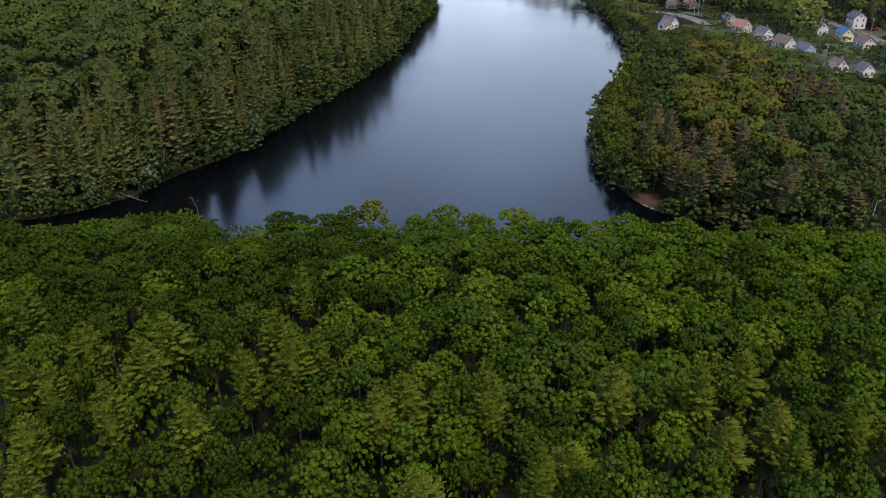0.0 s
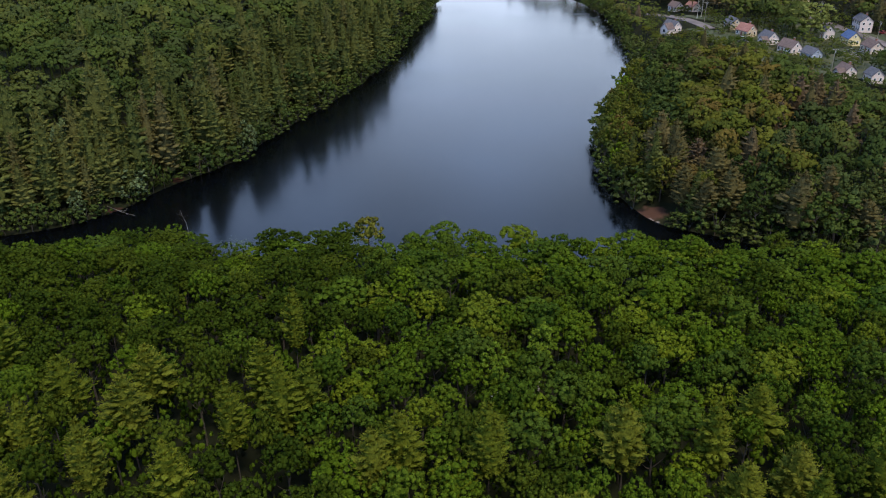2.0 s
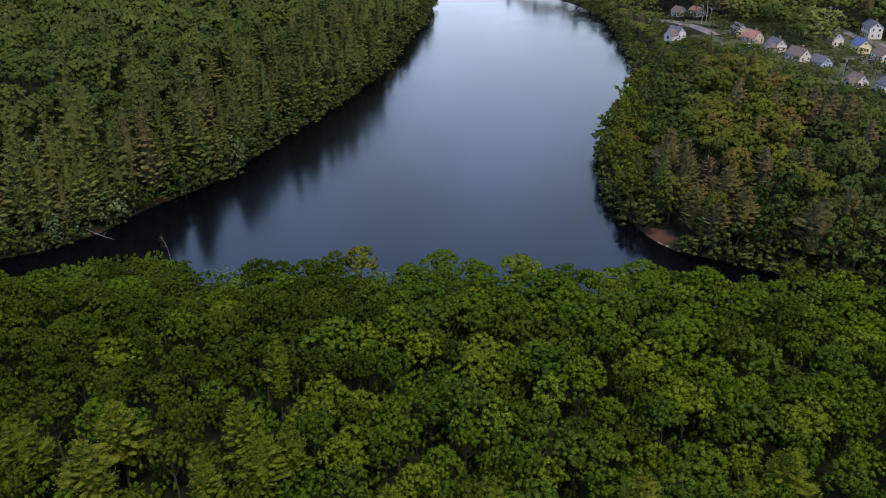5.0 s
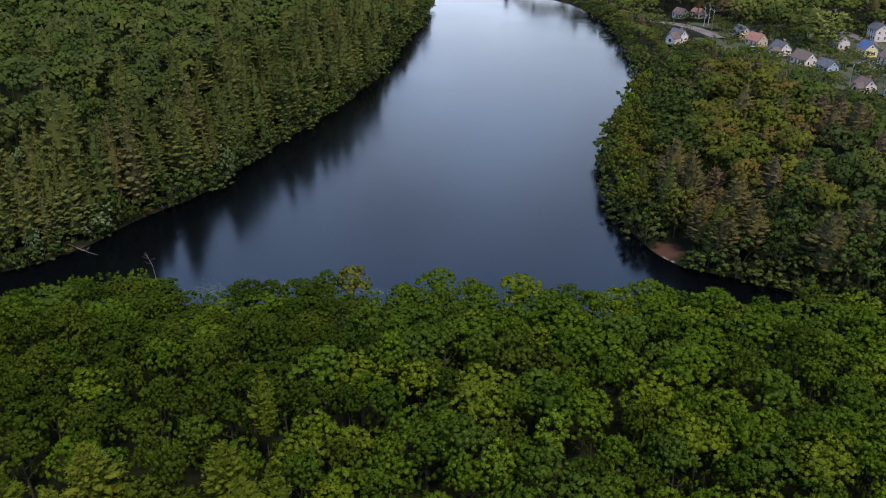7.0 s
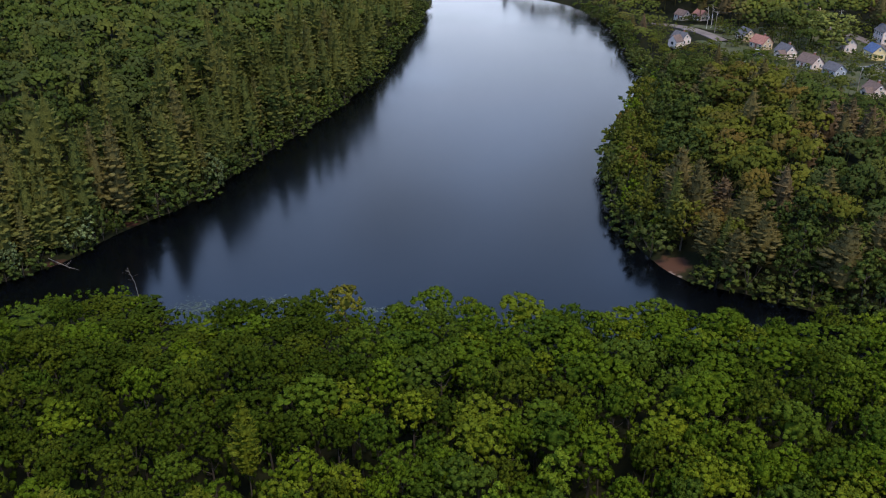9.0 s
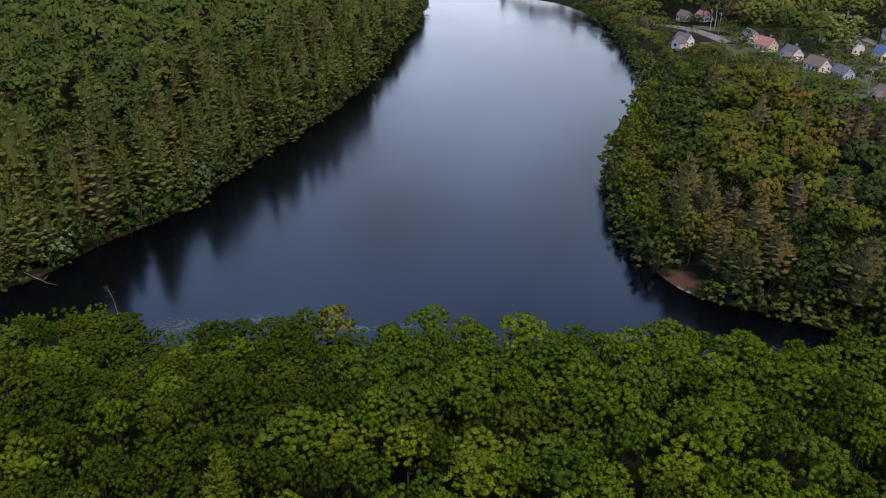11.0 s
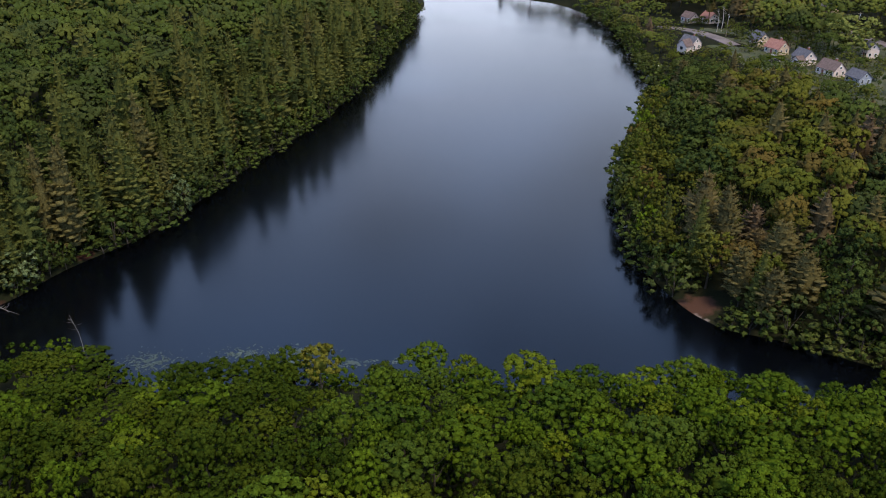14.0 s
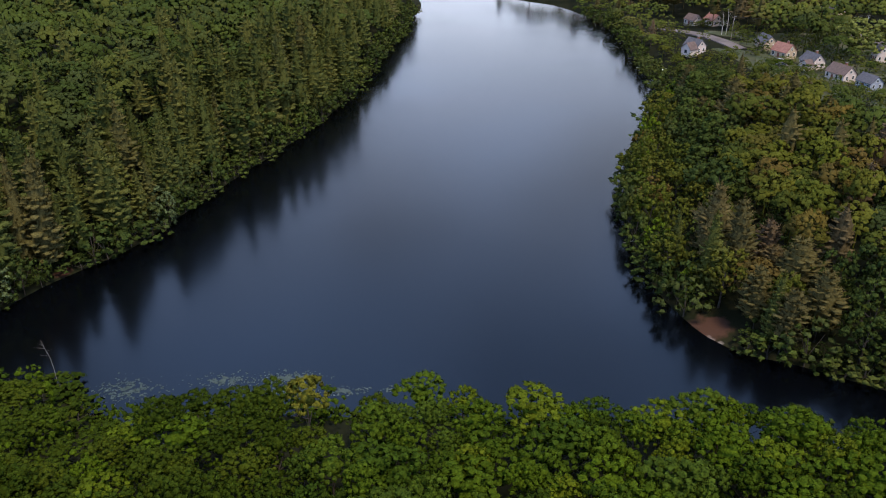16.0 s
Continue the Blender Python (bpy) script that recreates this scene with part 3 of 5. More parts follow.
pts = scatter(-125, 125, 68, 206, 7.1, 11)
land = inland(pts[:, 0], pts[:, 1])
view = np.abs(pts[:, 0]) < 26 + pts[:, 1] * 0.47
keep = (land > 7.0) & view & far_from(pts, NEAR_PINES, 5.0) & far_from(pts, SPECIAL, 4.6) & far_from(pts, [(-18, 194)], 6.2)
pts, land = pts[keep], land[keep]
gz = height(pts[:, 0], pts[:, 1])
n_oak = n_maple = n_ash = n_dimmed = 0
for k, ((x, y), z, d) in enumerate(zip(pts, gz, land)):
    s = r.uniform(0.76, 1.10)
    t = r.uniform(0.84, 1.04) * (0.78 + 0.22 * min(1, d / 38)) * (0.95 if x < 0 and d < 25 else 1.0)
    if y > 150:
        s *= 1.14
    if abs(x + 51) < 9 and y > 168:
        t *= 0.84
    if x < -42 and y > 182:
        t *= 0.76 if x > -58 else 0.66
    if x > 45 and y > 170:
        t *= 1.10
    m = placed(x, y, z, r.uniform(0, 6.28), s, t, r.normal(0, 0.04, 2))
    # the darkened oaks crowd the left side, where less light is wanted
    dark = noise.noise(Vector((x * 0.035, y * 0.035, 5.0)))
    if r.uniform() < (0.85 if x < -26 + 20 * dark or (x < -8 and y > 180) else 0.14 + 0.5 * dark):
        dimmed_oaks.put(n_dimmed, m)
        n_dimmed += 1
    elif y > 148:
        ashes.put(n_ash, m)
        n_ash += 1
    elif r.uniform() < 0.55:
        oaks.put(n_oak, m)
        n_oak += 1
    else:
        maples.put(n_maple, m)
        n_maple += 1


for x, y, wide, tall in [(54.5, 193.0, 0.85, 0.68), (58.5, 191.5, 0.8, 0.66), (50.0, 193.5, 0.8, 0.70)]:
    ashes.put(n_ash, placed(x, y, height(x, y)[0], x, wide, tall))
    n_ash += 1


# ---- woods that nobody could count, joined ----
class Woods:
    """Many far trees gathered into one mesh."""

    def __init__(self):
        self.v, self.f, self.n, self.t, self.k = [], [], [], [], 0

    def add(self, form, x, y, z, turn, wide, tall, tint):
        v, f, n = form
        c, s = math.cos(turn), math.sin(turn)
        w = np.stack([x + wide * (c * v[:, 0] - s * v[:, 1]), y + wide * (s * v[:, 0] + c * v[:, 1]), z + tall * v[:, 2]], 1)
        self.n.append(np.stack([c * n[:, 0] - s * n[:, 1], s * n[:, 0] + c * n[:, 1], n[:, 2]], 1))
        self.v.append(w), self.f.append(f + self.k), self.t.append(np.full(len(v), tint))
        self.k += len(v)

    def done(self, name, mat, label):
        me = mesh_from(name, np.concatenate(self.v), np.concatenate(self.f), mat, True, np.concatenate(self.n))
        at = me.attributes.new("tint", "FLOAT", "POINT")
        at.data.foreach_set("value", np.concatenate(self.t).astype(np.float32))
        return tagged(new(name, me), label, "woods", kind="stuff")


def on_stem(crown, tall, thick=0.3):
    """A crown joined with a plain tapered trunk."""
    v, f = tube([(0, 0, -0.5), (0, 0, tall)], [thick, thick * 0.35], 5)
    return np.concatenate([crown[0], v]), np.concatenate([crown[1], f + len(crown[0])]), np.concatenate([crown[2], unit(v * [1, 1, 0] + 1e-6)])


LOW_BROAD = [on_stem(broad_crown(np.random.default_rng(200 + k), 4.9, 7.4 + 0.6 * k, 8.6, 34, 2, 0.38, 0.72, 1.4), 12) for k in range(5)]
MID_BROAD = [on_stem(broad_crown(np.random.default_rng(220 + k), 4.8, 7.6 + 0.6 * k, 9.4, 54, 5, 0.32, 0.6, 1.25), 12) for k in range(5)]
FAR_BROAD = [broad_crown(np.random.default_rng(240 + k), 5.0, 7.4 + 0.6 * k, 8.6, 22, 0, 0.42, 0.65, 1.6) for k in range(5)]
LOW_PINE = [on_stem(pine_crown(np.random.default_rng(300 + k), 6.2, 14.0 + k, 6.0, 9, 8, 2, 0.75, 0.1, 0.64, 1.0), 20) for k in range(4)]
UNDER = [broad_crown(np.random.default_rng(400 + k), 3.2, 6.0, 0.5, 20, 3, 0.36) for k in range(3)]
under = Woods()
rr = np.random.default_rng(41)
pts = scatter(-118, 118, 70, 216, 7.2, 42)
pts = pts[(inland(pts[:, 0], pts[:, 1]) > 1.5) & (np.abs(pts[:, 0]) < 26 + pts[:, 1] * 0.47)]
for (x, y), z in zip(pts, height(pts[:, 0], pts[:, 1])):
    under.add(UNDER[int(rr.integers(3))], x, y, z, rr.uniform(0, 6.28), rr.uniform(0.7, 1.2), rr.uniform(1.35, 1.95) if y < 182 else rr.uniform(0.9, 1.4), rr.uniform(0, 0.35))
behind = Woods()
pts = scatter(-110, 110, -45, 64, 7.8, 43)
for (x, y), z in zip(pts, height(pts[:, 0], pts[:, 1])):
    behind.add(LOW_BROAD[int(rr.integers(5))], x, y, z, rr.uniform(0, 6.28), rr.uniform(0.85, 1.2), rr.uniform(0.85, 1.1), rr.uniform())
behind.done("woods", leaf_joined, "dense green broad-leaved forest behind the near shore")
under.done("undergrowth", leaf_joined, "dark green saplings and shrubs under the forest trees")
shore_pines = Kind([pine_tree("shore_pine_tree", 90 + k, needle_dark, 5.4 + 0.4 * k, 18.5 + 1.3 * k, 1.8, 12, 12, 10, 0.56, "tall dull-green pine tree in the wooded lake bank", "pine trees along the lake banks", 0.08, 0.68, 0.92) for k in range(4)])
point_pines = Kind([pine_tree("point_pine_tree", 100 + k, needle_warm, 5.8 + 0.3 * k, 14.0 + k, 4.0, 10, 11, 14, 0.56, "olive-brown pine tree on the wooded point", "pine trees along the lake banks", 0.2, 0.55, 0.88) for k in range(3)])
bank_trees = Kind([broad_tree("bank_tree", 120 + k, leaf_mixed, 4.6 + 0.3 * k, 11.4 + 0.7 * k, 3.2, 64, 8, 0.34, "green broad-leaved tree leaning over the lake bank", "tree", "broad-leaved trees along the lake banks", bark) for k in range(4)])
green_bank_trees = Kind([broad_tree("bank_tree", 125 + k, leaf_bank, 4.6 + 0.3 * k, 11.4 + 0.7 * k, 3.2, 64, 8, 0.34, "dark green broad-leaved tree on the lake bank", "tree", "broad-leaved trees along the lake banks", bark) for k in range(3)])
bank_bushes = Kind([broad_tree("bank_sapling", 130 + k, leaf_bank, 4.6 + 0.3 * k, 14.0 + k, 0.0, 50, 8, 0.36, "low green sapling leaning over the water", "tree", "broad-leaved trees along the lake banks", bark) for k in range(3)])

HOUSES = [(121, 446), (138, 512), (147, 508), (151, 448), (154, 435), (160, 420), (164, 402.5), (169.5, 391.5), (193, 426), (199, 418), (203, 404), (173, 362), (180.5, 353.5), (218.5, 442), (217, 524)]
ROADS = [[(121, 510), (127, 490), (132, 468), (139, 444)], [(203, 484), (208, 464), (213, 442), (218, 412), (223, 380)]]
CLEAR = [(x, y) for x, y in HOUSES] + [(192, 400), (196, 397), (227, 436), (140, 478), (146, 472), (231, 428), (150, 427), (166, 412)]
for road in ROADS:
    for (ax, ay), (bx, by) in zip(road[:-1], road[1:]):
        CLEAR += [(ax + (bx - ax) * u, ay + (by - ay) * u) for u in (0.0, 0.33, 0.67)]


def open_sight(pts, gz):
    """How tall the young growth in front of the village may stand: it is kept low towards the lake, so that the houses overlook it."""
    room = np.full(len(pts), 99.0)
    for ey, ez in ((0.0, 103.5), (45.0, 104.0), (85.0, 97.5)):
        rt, at = np.hypot(pts[:, 0], pts[:, 1] - ey), np.arctan2(pts[:, 0], pts[:, 1] - ey)
        low_spots = [(hx, hy, 11.0) for hx, hy in HOUSES[:1] + HOUSES[3:14] + ROADS[0][1:] + ROADS[1][1:3] + [(192, 400), (150, 427)]]
        for hx, hy, hz in low_spots + [(93, 418, 1.0), (95, 428, 1.0), (96, 440, 1.0), (97, 455, 1.0)]:
            rh, ah = math.hypot(hx, hy - ey), math.atan2(hx, hy - ey)
            front = (np.abs(at - ah) * rt < (8.0 if hx < 123 and hy < 450 else 9.5)) & (rt < rh)
            line = hz + (ez - hz) * (1 - rt / rh) - gz
            room = np.where(front, np.minimum(room, line), room)
    return room


for side in ("left", "right"):
    near_w, far_w, pine_w, green_w = Woods(), Woods(), Woods(), Woods()
    rr = np.random.default_rng(31 if side == "left" else 32)
    if side == "left":
        pts = scatter(-345, 10, 205, 660, 9.3, 21)
    else:
        pts = scatter(52, 330, 188, 660, 8.5, 22)
    land = inland(pts[:, 0], pts[:, 1])
    keep = (land > 2.0) & (np.abs(pts[:, 0]) < 14 + 0.53 * pts[:, 1])
    keep &= (pts[:, 1] > np.where(pts[:, 0] > -116, 223, 213)) if side == "left" else (pts[:, 1] > 211 - 0.22 * np.maximum(pts[:, 0] - 80, 0))
    if side == "right":
        keep &= far_from(pts, CLEAR, 7.6)
    pts, land = pts[keep], land[keep]
    gz = height(pts[:, 0], pts[:, 1])
    n_pine = n_tree = 0
    room = open_sight(pts, gz) if side == "right" else np.full(len(pts), 99.0)
    for (x, y), z, d, top in zip(pts, gz, land, room):
        top = max(top, 4.0)
        turn, s, tint = rr.uniform(0, 6.28), rr.uniform(0.88, 1.42) if side == "left" else rr.uniform(0.80, 1.26), rr.uniform()
        patch = noise.noise(Vector((x * 0.02, y * 0.02, 3.0 if side == "left" else 9.0)))
        p_pine = (0.80 if d < 30 else 0.10) if side == "left" else (0.17 + 0.4 * patch)
        is_pine = rr.uniform() < p_pine and top > 17
        low = min(1.0, top / 25.0)
        if side == "right" and y > 425 and d < 30 and x < 125:
            low *= 0.6
        if side == "left":
            low *= 1.08
        s *= min(low, 1.0) ** 0.85
        if is_pine:
            s *= 0.80
        close = y < 420 and d < (27 if side == "left" else 26)
        if is_pine and close and n_pine < 150:
            (shore_pines if side == "left" else point_pines).put(n_pine, placed(x, y, z, turn, s if side == "left" else s * 1.25, low * rr.uniform(0.76, 1.18), rr.normal(0, 0.03, 2)))
            n_pine += 1
        elif close and n_tree < 150:
            (green_bank_trees if side == "left" or x > 77 else bank_trees).put(n_tree, placed(x, y, z, turn, s, low * rr.uniform(0.8, 1.15), rr.normal(0, 0.05, 2)))
            n_tree += 1
        elif is_pine:
            pine_w.add(LOW_PINE[int(tint * 997) % 3], x, y, z, turn, s if side == "left" else s * 1.15, low * rr.uniform(0.85, 1.1), tint)
        elif y < (360 if side == "left" else 450):
            (green_w if side == "right" and x > 102 + 0.2 * (y - 230) + 20 * patch else near_w).add(MID_BROAD[int(tint * 997) % 5], x, y, z, turn, s, low * rr.uniform(0.70, 1.14), tint)
        else:
            far_w.add((LOW_BROAD if y < 415 else FAR_BROAD)[int(tint * 997) % 5], x, y, z, turn, s, low * rr.uniform(0.70, 1.14), tint)
    mat = leaf_cool_joined if side == "left" else leaf_mixed_joined
    near_w.done("woods", mat, "dense green broad-leaved woods behind the lake bank")
    if green_w.k:
        green_w.done("woods", leaf_cool_joined, "dense dark green broad-leaved woods on the wooded point")
    far_w.done("far_woods", mat if side == "left" else leaf_village_joined, "distant green broad-leaved woods")
    pine_w.done("pine_woods", needle_joined if side == "left" else needle_warm_joined, "dull green pines mixed into the woods")
bank_under = Woods()
rr = np.random.default_rng(57)
pts = np.concatenate([scatter(-200, -10, 215, 470, 7.5, 58), scatter(54, 190, 205, 350, 7.5, 59)])
land = inland(pts[:, 0], pts[:, 1])
pts = pts[(land > 5) & (land < 70) & (np.abs(pts[:, 0]) < 8 + 0.53 * pts[:, 1]) & far_from(pts, CLEAR, 8.0) & far_from(pts, [(61, 233)], 4.5)]
for (x, y), z in zip(pts, height(pts[:, 0], pts[:, 1])):
    bank_under.add(UNDER[int(rr.integers(3))], x, y, z, rr.uniform(0, 6.28), rr.uniform(0.9, 1.5), rr.uniform(0.8, 1.5), rr.uniform(0, 0.7))
bank_under.done("undergrowth", leaf_cool_joined, "dark green saplings under the trees of the lake banks")
along = np.cumsum(np.r_[0, np.hypot(*np.diff(SHORE, axis=0).T)])
rr = np.random.default_rng(55)
n_row = 0
for q in np.arange(0, along[-1], 4.6):
    x, y = np.interp(q, along, SHORE[:, 0]), np.interp(q, along, SHORE[:, 1])
    nx, ny = np.interp(q + 1, along, SHORE[:, 0]) - x, np.interp(q + 1, along, SHORE[:, 1]) - y
    x, y = x - ny * 3.6 + rr.normal(0, 0.5), y + nx * 3.6 + rr.normal(0, 0.5)
    d = inland(x, y)[0]
    if d < 2.0 or (x < -55 and y < 223) or math.hypot(x + 69, y - 288) < 4 or math.hypot(x + 94, y - 246) < 4 or y < 214 - max(0, x - 80) * 0.2 or y > 520 or abs(x) > 150 or (x > 0 and y > 330) or math.hypot(x - 61, y - 233) < 6 or math.hypot(x + 88, y - 260) < 1.6 or math.hypot(x + 99, y - 241) < 3.4:
        continue
    bank_bushes.put(n_row, placed(x, y, height(x, y)[0], rr.uniform(0, 6.28), rr.uniform(0.5, 0.85), rr.uniform(0.3, 0.65), rr.normal(0, 0.05, 2)))
    n_row += 1
for k, (x, y) in enumerate([(-93.5, 250.5), (-92.5, 255.0), (-89.5, 259.0), (-97.0, 246.5), (-84.0, 268.0), (-104.5, 238.0)]):
    bank_bushes.put(k, placed(x, y, height(x, y)[0], k * 1.7, 0.62, 0.40))
for k, (x, y) in enumerate([(69.5, 327), (77.5, 349), (84.5, 366), (64.5, 312)]):
    bank_trees.put(k, placed(x, y, height(x, y)[0], k * 2.3, 1.05, 1.1, (0.0, -0.12)))
LEFT_ROW = np.array(LEFT_BANK[2:13], float)
run = np.cumsum(np.r_[0, np.hypot(*np.diff(LEFT_ROW, axis=0).T)])
for k, q in enumerate(np.arange(4.0, run[-1], 5.6)):
    q += rr.normal(0, 1.2)
    x, y = np.interp(q, run, LEFT_ROW[:, 0]), np.interp(q, run, LEFT_ROW[:, 1])
    nx, ny = np.interp(q + 1, run, LEFT_ROW[:, 0]) - x, np.interp(q + 1, run, LEFT_ROW[:, 1]) - y
    back = rr.uniform(3.6, 7.0)
    x, y = x - ny * back, y + nx * back
    if inland(x, y)[0] > 2.6 and math.hypot(x + 69, y - 288) > 5 and math.hypot(x + 94, y - 246) > 5:
        shore_pines.put(k, placed(x, y, height(x, y)[0], rr.uniform(0, 6.28), rr.uniform(0.72, 0.95), rr.uniform(0.80, 1.08), rr.normal(0, 0.03, 2)))

# ---- banks and shore ----
asphalt = surface("asphalt", (0.095, 0.074, 0.068), (0.17, 0.135, 0.122), 0.25, 0.9, 0.2, 30.0)
lawn = surface("lawn", (0.036, 0.050, 0.018), (0.075, 0.070, 0.034), 0.15, 0.95, 0.4, 25.0)
gravel = surface("gravel", (0.13, 0.11, 0.10), (0.25, 0.22, 0.20), 0.4, 0.95, 0.4, 20.0)


def drape(name, centre, rx, ry, turn, mat, lift, label, category, seed, rings=7):
    """An uneven patch of ground laid on the slope."""
    rs = np.random.default_rng(seed)
    n = 26
    a = np.arange(n) * 6.2832 / n
    edge = 1 + 0.16 * np.sin(2 * a + rs.uniform(0, 6)) + 0.10 * np.sin(5 * a + rs.uniform(0, 6)) + rs.normal(0, 0.04, n)
    v, f = [(centre[0], centre[1])], []
    for q in range(1, rings + 1):
        for k in range(n):
            u, w = rx * edge[k] * q / rings * math.cos(a[k]), ry * edge[k] * q / rings * math.sin(a[k])
            v.append((centre[0] + u * math.cos(turn) - w * math.sin(turn), centre[1] + u * math.sin(turn) + w * math.cos(turn)))
    v = np.array(v)
    z = height(v[:, 0], v[:, 1]) + lift
    z[-n:] -= lift + 0.15
    for k in range(n):
        f.append([0, 1 + k, 1 + (k + 1) % n])
    for q in range(rings - 1):
        for k in range(n):
            b0, b1 = 1 + q * n + k, 1 + q * n + (k + 1) % n
            f += [[b0, b0 + n, b1 + n], [b0, b1 + n, b1]]
    me = mesh_from(name, np.column_stack([v, z]), f, mat, True)
    return tagged(new(name, me), label, category, kind="structure")


def shrub_form(seed, mat, radius, tall, label):
    r = np.random.default_rng(seed)
    root = tagged(new("shore_shrub"), label, "shrub", "shrubs along the water's edge")
    part("stem", joined([tube([(0, 0, -0.4), (0, 0, tall * 0.3), (0.2, 0.1, tall * 0.6)], [0.11, 0.08, 0.03], 5)] + [tube([(0, 0, tall * 0.15), (math.cos(a) * radius * 0.5, math.sin(a) * radius * 0.5, tall * 0.6)], [0.06, 0.02], 4) for a in (0.3, 2.4, 4.5)]), bark, root)
    part("crown", broad_crown(r, radius, tall, 0.0, 20, 5, 0.40), mat, root)
    return root


shrubs = Kind([shrub_form(140 + k, leaf_bank, 2.6 + 0.3 * k, 5.5 + 0.9 * k, "leafy green shrub hanging over the water") for k in range(4)])
# near-shore shrubs wear the same darkened leaf colour
near_shrubs = Kind([shrub_form(150 + k, leaf_green_dimmed, 2.6 + 0.3 * k, 6.0 + 0.8 * k, "leafy shrub on the near shore, its leaf colour dimmed as if in less light") for k in range(3)])
rs = np.random.default_rng(77)
n_shrub = 0
BARE = [(60, 231), (57.5, 236.5), (63, 229), (-88, 259), (-85.5, 262.5), (-100, 238.5), (-96.5, 241)]
along = np.cumsum(np.r_[0, np.hypot(*np.diff(SHORE, axis=0).T)])
for s in np.arange(0, along[-1], 3.7):
    x, y = np.interp(s, along, SHORE[:, 0]), np.interp(s, along, SHORE[:, 1])
    x2, y2 = np.interp(s + 1, along, SHORE[:, 0]), np.interp(s + 1, along, SHORE[:, 1])
    tx, ty = unit(np.array([x2 - x, y2 - y]))
    px, py = x - ty * 0.7, y + tx * -0.7
    if inland(px, py)[0] < 0:
        px, py = x + ty * 0.7, y - tx * -0.7
    if y > 565 or abs(x) > 165 or (min(math.hypot(x - a, y - b) for a, b in BARE) < (3.0 if x > 0 else 1.6)):
        continue
    on_near = y < 222 and not (x > 64 and y > 196 + max(0, (x - 80)) * -0.2)
    out = rs.uniform(-1.3, 0.7)
    px, py = px + (px - x) * out, py + (py - y) * out
    m = placed(px, py, height(px, py)[0] - 0.1, rs.uniform(0, 6.28), rs.uniform(0.85, 1.55), rs.uniform(0.5, 1.45), rs.normal(0, 0.06, 2))
    if on_near:
        m = m @ Matrix.Diagonal((0.9, 0.9, 0.45, 1))
        near_shrubs.put(int(rs.integers(3)), m)
    else:
        if n_shrub < 290:
            shrubs.put(n_shrub, m)
        n_shrub += 1

for x, y, w, t in [(-70.8, 217.6, 1.1, 0.75), (-67.5, 214.5, 1.3, 0.8), (-74.5, 215.5, 1.3, 0.8), (-63, 210.5, 1.2, 0.7), (-35.5, 210.0, 1.0, 0.75), (-29, 210.2, 1.1, 0.85), (-78, 213, 1.2, 0.9), (-64.5, 204, 1.5, 0.9), (-62, 206.5, 1.3, 0.8), (-67.5, 207, 1.4, 0.9), (-60.5, 202.5, 1.3, 0.9), (-70, 211, 1.4, 0.9)]:
    near_shrubs.put(int(rs.integers(3)), placed(x, y, height(x, y)[0] - 0.1, rs.uniform(0, 6.28), w, t))

# pale trees and particular trees of the banks
poplars = Kind([broad_tree("poplar_tree", 170, leaf_silver, 3.2, 11.5, -0.4, 64, 14, 0.30, "silvery pale-leaved poplar tree on the lake bank", "tree", "silvery poplars", bark)])
for k, (x, y, s, t) in enumerate([(-68.6, 288, 1.05, 1.25), (-95.2, 247.0, 1.45, 0.9), (-117, 254, 1.0, 1.45), (-107, 233.5, 0.8, 0.7)]):
    poplars.put(0, placed(x, y, height(x, y)[0], k * 1.7, s, t))
bright_bank = Kind([broad_tree("willow_tree", 171, leaf_yellow, 4.2, 11.0, 1.5, 64, 14, 0.32, "bright green willow tree at the water's edge", "tree", "", bark)])
for k, (x, y, s, t) in enumerate([(58.5, 268, 0.8, 0.95), (97, 224, 0.55, 1.0), (73.5, 338, 1.05, 1.3), (81, 357, 0.9, 1.2), (60, 247, 0.6, 0.8), (58.5, 282, 0.75, 1.0), (61, 298, 0.8, 1.05), (65, 312, 0.8, 1.1), (69.5, 325, 0.85, 1.1), (89, 374, 0.9, 1.1), (94, 388, 0.8, 1.0)]):
    bright_bank.put(0, placed(x, y, height(x, y)[0], k * 2.1, s, t))
for k, (x, y, s, t) in enumerate([(72, 227, 1.25, 0.80), (-100, 243, 1.0, 0.95), (-96, 246.5, 0.9, 1.0), (-103.5, 241, 0.9, 0.9), (60, 258, 1.0, 0.75), (64, 246, 1.0, 0.8), (60, 189, 0.85, 0.72)]):
    shore_pines.put(k, placed(x, y, height(x, y)[0], k * 1.3, s * 0.70, t))


def dead_limbs(name, spine, thick, twigs, label, category, mat, seed, up=0.35):
    r = np.random.default_rng(seed)
    p = np.array(spine, float)
    root = tagged(new(name), label, category)
    root.location = p[0]
    q = p - p[0]
    part("trunk", tube(q, np.linspace(thick, thick * 0.25, len(q)), 6), mat, root)
    for k in range(twigs):
        u = r.uniform(0.3, 0.95) * (len(q) - 1)
        i = min(int(u), len(q) - 2)
        o = q[i] + (q[i + 1] - q[i]) * (u - i)
        d = unit(r.normal(size=3) * [1, 1, 0.3] + [0, 0, up])
        n = r.uniform(0.9, 2.2)
        part("branch", tube([o, o + d * n * 0.5, o + d * n + [0, 0, 0.2]], [thick * 0.35, thick * 0.22, thick * 0.08], 4), mat, root)
    return root


